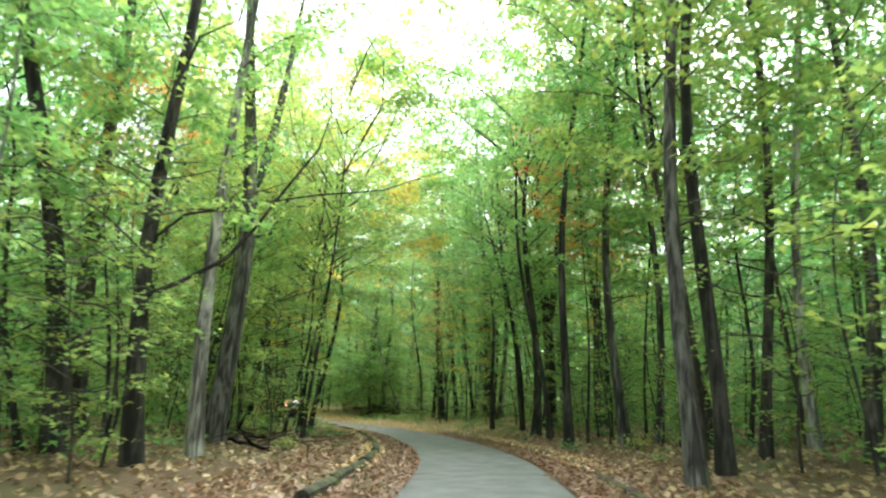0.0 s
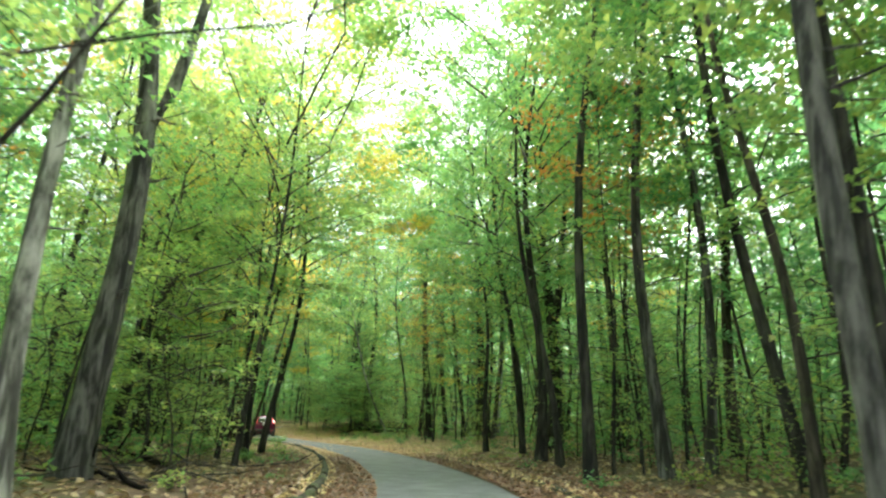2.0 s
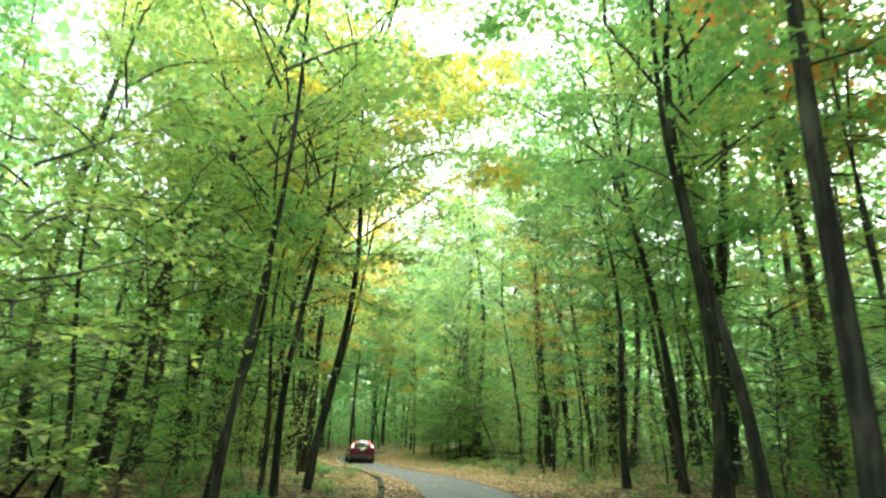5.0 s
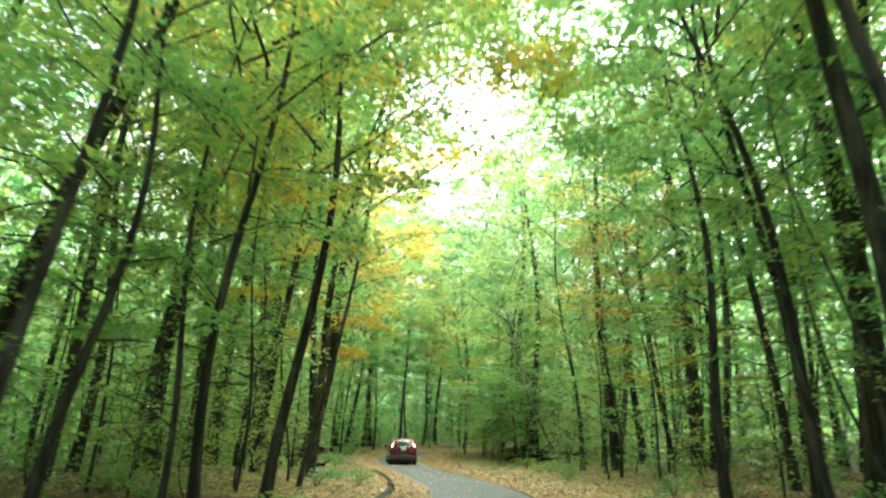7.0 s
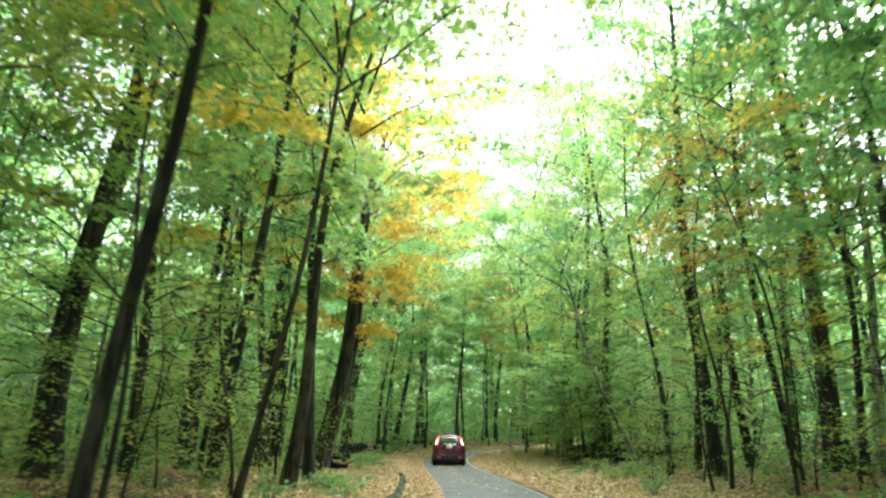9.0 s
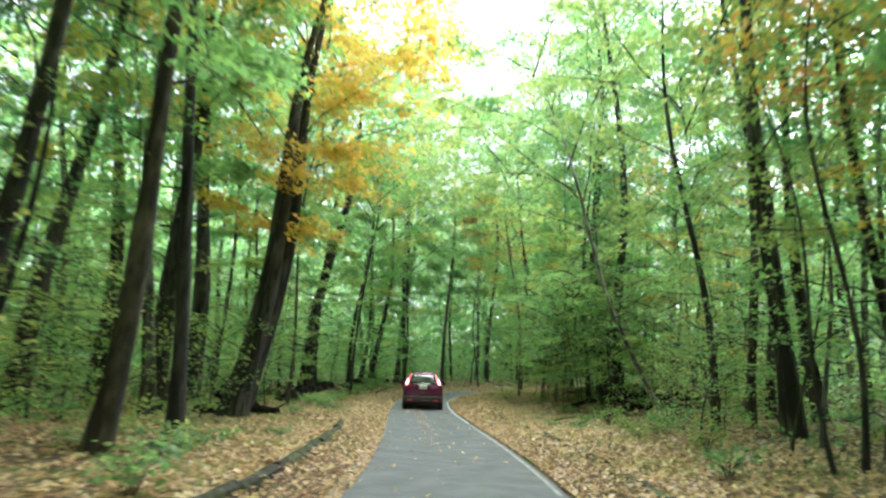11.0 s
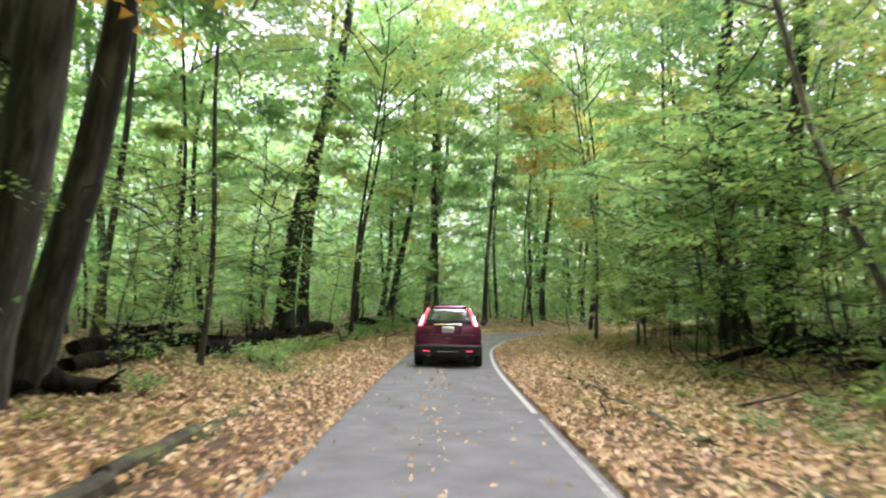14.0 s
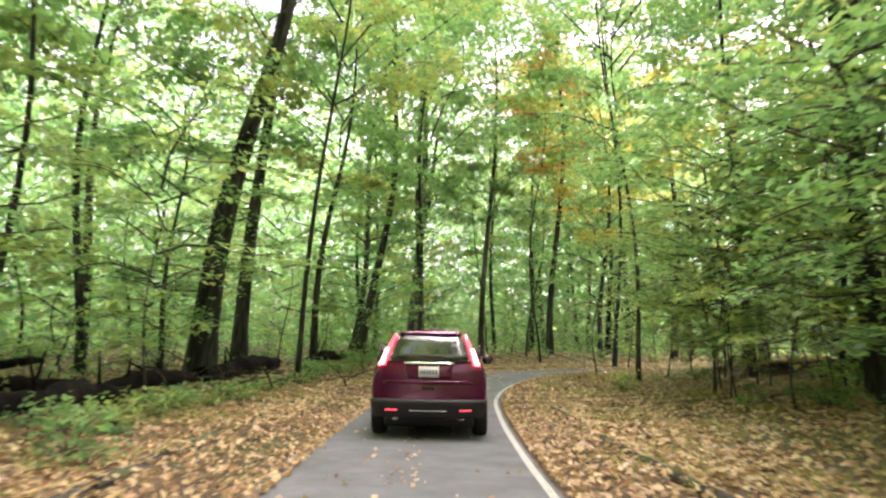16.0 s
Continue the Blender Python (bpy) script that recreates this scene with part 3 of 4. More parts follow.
# trees that arch over the road
MARKED += [
    (-2.9, 46.5, 0.12, 6, 0, ARCH[1], BARK_DARK, False), (-1.0, 38.6, 0.08, 5, 0, ARCH[2], BARK_DARK, False), 
    (-7.9, 56.6, 0.2, 9, 2, ARCH[0], BARK_BROWN, False), (7.6, 54.0, 0.12, -5, 0, ARCH[0], BARK_DARK, False), (5.8, 63.5, 0.12, -3, 0, ARCH[2], BARK_DARK, False),
    (11.2, 30.2, 0.1, -4, 0, ARCH[2], BARK_BROWN, False), (-5.2, 51.6, 0.07, 12, 0, ARCH[2], BARK_BROWN, False), (7.4, 47.4, 0.1, -9, 0, ARCH[2], BARK_DARK, False),
    (-16.4, 72.0, 0.07, 5, 3, ARCH[0], BARK_BROWN, False), (0.0, 68.4, 0.1, -3, 0, ARCH[2], BARK_DARK, False), (-20.8, 83.4, 0.08, 6, 0, ARCH[2], BARK_DARK, False),
    (-12.4, 88.4, 0.07, -3, 0, ARCH[0], BARK_BROWN, False), (-22.4, 92.6, 0.1, 3, 0, ARCH[0], BARK_DARK, False), (-17.5, 102.5, 0.12, 0, 0, ARCH[1], BARK_DARK, False),
    (-11.0, 104.0, 0.12, 0, 0, ARCH[0], BARK_DARK, False), (-24.5, 105.0, 0.12, 0, 0, ARCH[2], BARK_DARK, False), (-3.5, 104.5, 0.12, 0, 0, TALL[3], BARK_DARK, False),
    (-31.0, 101.0, 0.12, 0, 0, ARCH[0], BARK_DARK, False), (-8.5, 93.5, 0.08, 0, 0, TALL[0], BARK_DARK, False),
    (-5.6, 84.6, 0.17, 0, 0, ARCH[0], BARK_DARK, False), (-21.8, 75.2, 0.09, 2, 0, ARCH[2], BARK_DARK, False), (-25.0, 79.6, 0.12, 0, 0, ARCH[0], BARK_DARK, False), (-15.6, 97.8, 0.1, 0, 0, TALL[1], BARK_DARK, False)]
# broad thin crowns that close over the road
MARKED += [
    (8.3, 41.2, 0.12, -5, 0, SPREAD[0], BARK_DARK, False), (-2.6, 44.0, 0.1, 5, 0, SPREAD[1], BARK_DARK, False), (7.4, 48.6, 0.12, -5, 0, SPREAD[0], BARK_DARK, False),
    (-24.0, 88.0, 0.14, 6, 0, SPREAD[0], BARK_DARK, False)]
placed = []
LIGHTER = {id(TALL[0]): AIRY[0], id(TALL[1]): AIRY[2], id(TALL[2]): AIRY[1], id(TALL[3]): AIRY[2], id(TALL[4]): AIRY[3],
           id(ARCH[0]): ARCH_THIN[0], id(ARCH[1]): ARCH_THIN[1], id(ARCH[2]): ARCH_THIN[2]}  # the thin wood of the first half
for i, (x, y, r, lx, ly, kd, bark, fork) in enumerate(MARKED):
    kd = LIGHTER.get(id(kd), kd) if y < 58 or near_road(x, y)[0][0] > 0 else kd
    root = plant(kd, x, y, r, bark, i % 4, i * 1.7, (lx, ly), 1.0, fork, size_word="leaning" if max(abs(lx), abs(ly)) > 9 else "tall")
    placed.append((x, y))
    if (x, y) == (-0.55, 25.6):  # its long bare limbs that reach over the road
        bpy.context.view_layer.update()
        for pts, r0 in (
                ([(-0.62, 25.58, 2.8), (-0.33, 25.1, 3.4), (0.4, 25.1, 3.7), (1.15, 25.1, 4.1), (1.7, 25.0, 4.65), (2.25, 24.9, 5.35), (2.95, 24.75, 6.15), (3.2, 24.6, 6.8), (3.2, 24.5, 7.5)], 0.06),
                ([(-0.64, 25.58, 4.0), (-0.18, 24.9, 4.5), (0.4, 24.8, 4.9), (1.5, 24.9, 5.1), (2.9, 24.95, 5.3), (4.2, 25.0, 5.4), (5.4, 25.0, 5.8)], 0.04),
                ([(-0.66, 25.58, 5.0), (-0.35, 25.0, 5.8), (0.1, 24.5, 7.4), (0.65, 24.2, 8.3), (1.7, 24.1, 8.7)], 0.07)):
            v, t = tube_tris(pts, np.linspace(r0, 0.008, len(pts)), 7)
            limb = part("limb", tri_mesh("limb", [(v, t, 0)], [BARK_DARK]), root, "long bare dark limb")
            limb.matrix_parent_inverse = root.matrix_world.inverted()


def scatter(count, amin, amax, gap, s0, s1, seed, mine):
    """Places beside the road between amin and amax metres from its middle, not nearer to one another than gap."""
    rng, out, tries = random.Random(seed), [], 0
    while len(out) < count and tries < count * 40:
        tries += 1
        k = rng.randrange(len(LINE_XY))
        if not s0 <= ARC[k] <= s1:
            continue
        d = rng.choice((-1, 1)) * (amin + (amax - amin) * rng.random())
        x, y = LINE_XY[k] + NOR[k] * d
        near, s = near_road(x, y)
        if abs(near[0]) < amin or any((x - a) ** 2 + (y - b) ** 2 < gap * gap for a, b in mine):
            continue
        mine.append((x, y))
        out.append((x, y, rng))
    return out


BARKS = [BARK_DARK, BARK_DARK, BARK_BROWN, BARK_GREY]
for i, (x, y, rng) in enumerate(scatter(44, 7.5, 16, 2.2, -14, 112, 5, placed)):
    kd = rng.choice([TALL[0], TALL[0], TALL[1], TALL[2], TALL[2], TALL[3], TALL[4] if rng.random() < 0.5 else TALL[0]])
    kd = LIGHTER[id(kd)] if y < 58 or near_road(x, y)[0][0] > 0 else kd
    plant(kd, x, y, rng.choice((0.08, 0.1, 0.13, 0.17)) * (0.6 if y < 46 else 1.0), rng.choice(BARKS), rng.randrange(4), rng.uniform(0, 6), (rng.gauss(0, 2.5), rng.gauss(0, 2.5)), rng.uniform(0.8, 1.1))
for i, (x, y, rng) in enumerate(scatter(8, 8.6, 13, 1.8, 56, 100, 61, placed)):  # thick young growth by the bend
    kd = rng.choice([MID[0], MID[1], MID[1], MID[2]])
    plant(kd, x, y, rng.choice((0.04, 0.06)), rng.choice(BARKS), rng.randrange(4), rng.uniform(0, 6), (rng.gauss(0, 4), rng.gauss(0, 4)), rng.uniform(0.75, 1.1), size_word="slender")
for i, (x, y, rng) in enumerate(scatter(64, 6.8, 18, 1.8, 10, 112, 6, placed)):
    kd = rng.choice([MID[0], MID[0], MID[1], MID[2], MID[1] if y > 40 else MID[2], MID[3] if rng.random() < 0.3 else MID[0]])
    plant(kd, x, y, rng.choice((0.04, 0.06, 0.08)), rng.choice(BARKS), rng.randrange(4), rng.uniform(0, 6), (rng.gauss(0, 4), rng.gauss(0, 4)), rng.uniform(0.7, 1.15), size_word="slender")
for i, (x, y, rng) in enumerate(scatter(130, 5.6, 17, 0.8, 0, 108, 8, placed)):
    plant(rng.choice(LOW_FAR), x, y, 0.02, BARK_BROWN, rng.randrange(3), rng.uniform(0, 6), (rng.gauss(0, 5), rng.gauss(0, 5)), rng.uniform(0.6, 1.2), name="sapling", size_word="young")

for i, (x, y, rng) in enumerate(scatter(70, 5.4, 15, 1.2, 6, 64, 18, placed)):  # leafy shrub layer of the first half
    plant(rng.choice(SHRUB), x, y, 0.025, rng.choice(BARKS), rng.randrange(3), rng.uniform(0, 6), (rng.gauss(0, 4), rng.gauss(0, 4)), rng.uniform(0.7, 1.2), name="sapling", size_word="bushy young")

# young growth that hangs over the verge by the bend
for i, (x, y, q, sc) in enumerate([
        (-6.6, 80.6, 2, 0.95), (-4.6, 79.6, 2, 1.0), (-9.2, 83.6, 2, 0.9), (-3.0, 78.4, 0, 1.0), (-9.8, 84.6, 2, 1.0), (-7.4, 84.0, 0, 1.3),
(0.8, 69.4, 2, 1.1), (-6.6, 78.2, 2, 0.9), (-10.0, 88.2, 2, 1.3), (-8.8, 86.4, 0, 1.25), (-7.4, 85.4, 2, 1.35), (-6.4, 83.4, 0, 1.2), (-5.4, 81.8, 2, 1.3), (-11.2, 90.4, 0, 1.2), (-7.9, 88.6, 0, 1.5), (-4.2, 77.6, 2, 1.0), (-2.4, 75.6, 2, 0.9), (1.4, 72.0, 0, 1.0), (-19.6, 77.4, 0, 1.2), (-22.6, 81.4, 2, 1.2),
        (-20.6, 74.6, 1, 1.3), (-24.6, 86.8, 0, 1.3), (-17.6, 66.8, 0, 1.1), (-22.0, 88.4, 1, 1.0), (-23.5, 90.6, 2, 1.2), (-13.8, 93.0, 0, 1.0), (-14.2, 90.6, 2, 0.9)]):
    plant(TIER[q], x, y, 0.02, BARK_BROWN, i % 3, i * 1.3, (0, 0), sc, name="sapling", size_word="young")
    placed.append((x, y))

rng0 = random.Random(12)
for i, (s_at, side) in enumerate([(64 + 1.5 * k, 1) for k in range(0, 15, 2)] + [(70 + 3.2 * k, -1) for k in range(6)]):  # layered saplings along the edge of the wood
    k = int(np.argmin(np.abs(ARC - s_at)))
    x, y = LINE_XY[k] + NOR[k] * side * ((5.4 if side > 0 else 8.2) + rng0.uniform(-0.3, 1.8))
    plant(TIER[rng0.randrange(3)], x, y, 0.02, BARK_BROWN, i % 3, rng0.uniform(0, 6), (rng0.gauss(0, 5), rng0.gauss(0, 5)), rng0.uniform(0.7, 1.15), name="sapling", size_word="layered young")
    placed.append((x, y))

for i, (x, y, rng) in enumerate(scatter(46, 5.2, 13, 1.0, 6, 52, 91, placed)):  # slender poles
    plant(rng.choice(POLE), x, y, rng.choice((0.028, 0.035, 0.05)), rng.choice(BARKS), rng.randrange(4), rng.uniform(0, 6), (rng.gauss(0, 4), rng.gauss(0, 3)), rng.uniform(0.85, 1.25), size_word="slender")

# old tall trees that close the canopy behind the first bend
for i, (x, y, k, sc) in enumerate([(-9.4, 59.6, 0, 1.25), (-12.6, 57.4, 2, 1.2), (11.0, 47.6, 0, 1.25), (12.4, 54.6, 1, 1.2), (8.8, 60.6, 2, 1.25), (13.2, 62.6, 0, 1.3), (13.4, 40.6, 1, 1.15)]):
    plant(TALL[k], x, y, 0.17, BARKS[i % 4], i % 4, i * 1.3, (0, 0), sc)
    placed.append((x, y))

# old tall trees round the last bend
for i, (x, y, k, sc) in enumerate([(-25.5, 98.4, 0, 1.35), (-20.4, 103.0, 2, 1.3), (-14.4, 104.6, 0, 1.35), (-8.0, 105.6, 1, 1.3), (-1.6, 106.2, 3, 1.35), (5.2, 105.6, 0, 1.35),
                                   (-1.0, 91.0, 1, 1.3), (4.6, 86.4, 0, 1.35), (7.6, 79.4, 3, 1.3), (-4.4, 93.6, 0, 1.35), (10.4, 72.0, 0, 1.25)]):
    plant(TALL[k], x, y, 0.18, BARKS[i % 4], i % 4, i * 1.1, (0, 0), sc)
    placed.append((x, y))

# two taller ones that close the canopy
for i, (x, y, kd, lean, sc) in enumerate([(-9.0, 55.0, ARCH[2], 6, 1.35), (-9.6, 96.6, ARCH[0], -4, 1.3)]):
    plant(kd, x, y, 0.16, BARK_DARK, i, i * 2.1, (lean, 0), sc)
    placed.append((x, y))

# slender stems already turned orange
for i, (x, y, sc) in enumerate([(10.6, 40.4, 1.15), (-3.9, 30.4, 1.1), (9.4, 38.0, 1.2), (-19.2, 98.6, 1.6), (2.6, 61.0, 1.0)]):
    plant(RUSTY, x, y, 0.05, BARK_DARK, i % 4, i * 1.9, (0, 0), sc, size_word="slender")
    placed.append((x, y))

# the far wood, joined
woods = []
for i, (x, y, rng) in enumerate(scatter(380, 15, 70, 2.0, -20, 190, 9, placed)):
    kd = rng.choice(FAR)
    a, sc, z0 = rng.uniform(0, 6), rng.uniform(0.95, 1.35), gz(x, y)
    rot = np.array([[math.cos(a), -math.sin(a), 0], [math.sin(a), math.cos(a), 0], [0, 0, 1]])
    for v, t, slot in kd.chunks[:1]:
        woods.append((np.asarray(v).reshape(-1, 3) @ rot.T * sc + (x, y, z0), t, FAR.index(kd) if slot == 0 else 4))
    pts, radii = stem(i, kd.h, rng.choice((0.08, 0.11, 0.15, 0.2)), 0.4, 7)
    v, t = tube_tris(pts * sc + (x, y, z0), radii, 6)
    woods.append((v, t, rng.choice((4, 4, 5))))
rng = np.random.default_rng(21)
for n, size, lo, hi, top in ((90000, 0.5, 13, 34, 12.0), (40000, 0.4, 10, 34, 2.8), (90000, 0.75, 24, 70, 22.0), (30000, 1.0, 45, 130, 9.0), (45000, 1.3, 45, 130, 30.0), (75000, 0.6, 14, 60, 17.0)):  # thicket between the far stems
    x, y = rng.uniform(-130, 90, n * 6), rng.uniform(18, 230, n * 6)
    d = np.abs(near_road(x, y)[0])
    wedge = (x < 9 + (y - 10) * 0.62) & (x > -2 - (y - 10) * 0.95)
    wedge = wedge & (y > 82) if top == 17.0 else wedge  # thicker round the last bend
    ok = np.where((d > lo) & (d < hi) & wedge)[0][:n]
    z = ground_z(x[ok], y[ok]) + 0.2 + top * rng.random(len(ok))
    lq = leaf_tris(rng, np.stack([x[ok], y[ok], z], 1), size)
    for k in range(3):
        woods.append((lq[k::3], np.arange(3 * len(lq[k::3])).reshape(-1, 3), 2 if top == 17.0 and k == 1 else k))
far_wood = new("distant_woods", tri_mesh("distant_woods", woods, [LEAF_GREEN, LEAF_LIME, LEAF_DEEP, LEAF_GREEN, BARK_BROWN, BARK_GREY]))
tagged(far_wood, "dense green and yellowing woodland in the distance", "woods", kind="stuff")

# ---- undergrowth between the stems ----
rng = np.random.default_rng(55)
x, y = rng.uniform(-50, 30, 260000), rng.uniform(20, 125, 260000)
d = np.abs(near_road(x, y)[0])
clump = np.sin(0.9 * x + 0.5 * y) * np.sin(0.8 * y - 0.6 * x + 1) + 0.6 * np.sin(2.3 * x + 1.9 * y) + rng.normal(0, 0.3, len(x))
ok = np.where((d > 7.0) & (d < 22) & (clump > 0.35))[0][:30000]
h = np.clip(clump[ok], 0.3, 1.5) * rng.random(len(ok)) * np.clip((d[ok] - 5) / 6, 0.3, 1.1)
lq = leaf_tris(rng, np.stack([x[ok], y[ok], ground_z(x[ok], y[ok]) + 0.05 + h], 1), 0.24)
chunks = [(lq[k::3], np.arange(3 * len(lq[k::3])).reshape(-1, 3), k) for k in range(3)]
tagged(new("undergrowth", tri_mesh("undergrowth", chunks, [LEAF_GREEN, LEAF_LIME, LEAF_DEEP])), "patchy green undergrowth between the tree stems", "undergrowth", kind="stuff")

# ---- leaf litter ----
def litter(name, count, d0, d1, s0, s1, size, material, seed, lift=0.02, fade=0.0):
    rng = np.random.default_rng(seed)
    ks = np.where((ARC >= s0) & (ARC <= s1))[0]
    k = rng.choice(ks, count)
    d = d0 + (d1 - d0) * rng.random(count) ** (1 + fade)
    along = rng.uniform(-0.3, 0.3, count)
    p = LINE_XY[k] + NOR[k] * d[:, None] + TAN[k] * along[:, None]
    z = np.where(np.abs(d) < 1.7, road_z(ARC[k]), 0)
    far = np.abs(d) >= 1.7
    z[far] = ground_z(p[far, 0], p[far, 1])
    c = np.c_[p, z + lift + rng.random(count) * 0.035]
    ob = new(name, quads_mesh(name, leaf_quads(rng, c, size, 0.35), material))
    return ob


for side in (-1, 1):
    ob = litter("fallen_leaves", 9000, side * (1.3 if side < 0 else 1.58), side * 4.5, 10, 38, 0.1, LITTER_RUSSET, 63 + side, fade=0.5)
    tagged(ob, "dark russet fallen leaves along the verge", "fallen leaves", kind="stuff")
    ob = litter("fallen_leaves", 21000, side * (1.3 if side < 0 else 1.58), side * 4.5, 36, 100, 0.095, LITTER, 3 + side, fade=0.5)
    tagged(ob, "tan and orange fallen leaves along the verge", "fallen leaves", kind="stuff")
    ob = litter("fallen_leaves", 34000, side * 2.8, side * 12, 38, 100, 0.11, LITTER, 23 + side, fade=0.3)
    tagged(ob, "tan fallen leaves spread under the trees", "fallen leaves", kind="stuff")
    ob = litter("fallen_leaves", 17000, side * 2.8, side * 15, 5, 100, 0.16, LITTER_DULL, 13 + side)
    tagged(ob, "dull brown fallen leaves on the forest floor", "fallen leaves", kind="stuff")
ob = litter("fallen_leaves", 420, -1.3, 1.3, 40, 100, 0.08, LITTER, 31, 0.008)
tagged(ob, "scattered dry leaves lying on the asphalt", "fallen leaves", kind="stuff")
ob = litter("fallen_leaves", 260, -0.28, 0.12, 52, 84, 0.07, LITTER, 32, 0.008)
tagged(ob, "leaf scraps strewn along the middle of the asphalt", "fallen leaves", kind="stuff")
KERB_S = [10, 44, 55, 60, 66, 72, 110]
KERB_LEFT = [-2.5, -2.45, -2.45, -2.7, -2.9, -2.95, -2.95]
KERB_RIGHT = [2.45, 2.6, 2.9, 2.9, 2.85, 2.6, 2.5]
for o in (-2.55, 2.45):
    line = KERB_LEFT if o < 0 else KERB_RIGHT
    rng = random.Random(int(o * 10))
    ks = [k for k in range(len(LINE_XY)) if 10 <= ARC[k] <= 102]
    for a in range(0, len(ks) - 4, 4):  # lengths of old edging, sunk unevenly
        tall = o < 0 and ARC[ks[a]] < 56
        sink, tilt, width = rng.uniform(-0.03, 0.02) if tall else rng.uniform(-0.08, -0.02), rng.uniform(-0.05, 0.05), rng.uniform(0.1, 0.135) if tall else rng.uniform(0.09, 0.13)
        cols, verts, faces = 6, [], []
        seg = ks[a:a + 5]
        for i, k in enumerate(seg):
            for c in range(cols):
                u = c / (cols - 1) * math.pi
                p = LINE_XY[k] + NOR[k] * (np.interp(ARC[k], KERB_S, line) - math.cos(u) * width + tilt * (i / 4 - 0.5) + rng.uniform(-0.012, 0.012))
                if i in (0, 4):
                    p = p + TAN[k] * (0.015 if i == 0 else -0.015)
                verts.append((p[0], p[1], float(road_z(ARC[k])) + 0.04 + sink + math.sin(u) ** 0.6 * (0.19 if tall else 0.13) + rng.uniform(-0.014, 0.014)))
        for i in range(4):
            for c in range(cols - 1):
                faces.append((i * cols + c, i * cols + c + 1, (i + 1) * cols + c + 1, (i + 1) * cols + c))
        faces += [tuple(range(cols)), tuple(range(4 * cols, 5 * cols))[::-1]]
        if a == 0:
            kerb = new("kerb", mesh_from("kerb", verts, faces, KERB))
            tagged(kerb, "low mossy timber-like kerb half buried in leaves", "kerb", kind="structure")
        else:
            part("kerb_length", mesh_from("kerb_length", verts, faces, KERB_MOSSY if tall else KERB), kerb)
    ob = litter("fallen_leaves", 2600, o - 0.35, o + 0.35, 14, 100, 0.1, LITTER, 41 + int(o), 0.09)
    tagged(ob, "fallen leaves caught on the mossy kerb", "fallen leaves", kind="stuff")

# ---- sparse grass ----
def grass(count, d0, d1, s0, s1, seed):
    """Short blades in loose patches on the verge."""
    rng = np.random.default_rng(seed)
    ks = np.where((ARC >= s0) & (ARC <= s1))[0]
    k = rng.choice(ks, count * 3)
    d = d0 + (d1 - d0) * rng.random(count * 3)
    p = LINE_XY[k] + NOR[k] * d[:, None] + TAN[k] * rng.uniform(-0.3, 0.3, count * 3)[:, None]
    thick = np.sin(1.7 * p[:, 0] + 0.6 * p[:, 1]) * np.sin(1.1 * p[:, 1] - 0.9 * p[:, 0]) + rng.normal(0, 0.35, count * 3)
    p = p[thick > 0.15][:count]
    n = len(p)
    base = np.c_[p, ground_z(p[:, 0], p[:, 1]) + 0.015]
    a, h = rng.uniform(0, 6.3, n), rng.uniform(0.05, 0.13, n)
    side = np.stack([np.cos(a), np.sin(a), 0 * a], 1) * 0.009
    tip = base + np.stack([np.cos(a * 3) * h * 0.6, np.sin(a * 3) * h * 0.6, h], 1)
    me = tri_mesh("grass", [(np.stack([base - side, base + side, tip], 1), np.arange(3 * n).reshape(-1, 3), 0)], [LEAF_LIME])
    return tagged(new("grass", me), "sparse short green grass among the fallen leaves", "grass", kind="stuff")


grass(14000, 2.2, 6.5, 30, 98, 1)
grass(14000, -2.9, -7.0, 30, 98, 2)

# ---- logs, brush and low plants ----
def log(points, radii, label, name="fallen_log", bark=None, stubs=3, seed=1):
    """A fallen trunk with broken ends and branch stubs."""
    rng = np.random.default_rng(seed)
    pts = np.array([(x, y, gz(x, y) + r * 0.75 + dz) for (x, y, dz), r in zip(points, radii)])
    t = np.linspace(0, 1, 14)
    src = np.linspace(0, 1, len(pts))
    p = np.stack([np.interp(t, src, pts[:, c]) for c in range(3)], 1) + rng.normal(0, 0.035, (14, 3))
    rr = np.interp(t, src, radii)
    ring, tri = tube_tris(p, rr, 12)
    ring = (ring.reshape(14, 12, 3) - p[:, None]) * (1 + rng.normal(0, 0.09, (14, 12, 1))) + p[:, None]
    chunks = [(ring, tri, 0)]
    for end in (0, -1):  # broken end faces
        o = p[end] + (p[end] - p[1 if end == 0 else -2]) * 0.05
        rim = ring[end]
        v = np.concatenate([rim, o[None]])
        f = [(i, (i + 1) % 12, 12) for i in range(12)]
        chunks.append((v, f, 0))
    for k in range(stubs):
        i = rng.integers(2, 12)
        e = p[i] + np.array([rng.normal(0, 0.4), rng.normal(0, 0.4), rng.uniform(0.2, 0.8)])
        v, f = tube_tris([p[i], (p[i] + e) / 2, e], [0.05, 0.035, 0.012], 6)
        chunks.append((v, f, 0))
    me = tri_mesh(name, chunks, [bark or ROTTEN])
    return tagged(new(name, me), label, "log", "fallen wood")


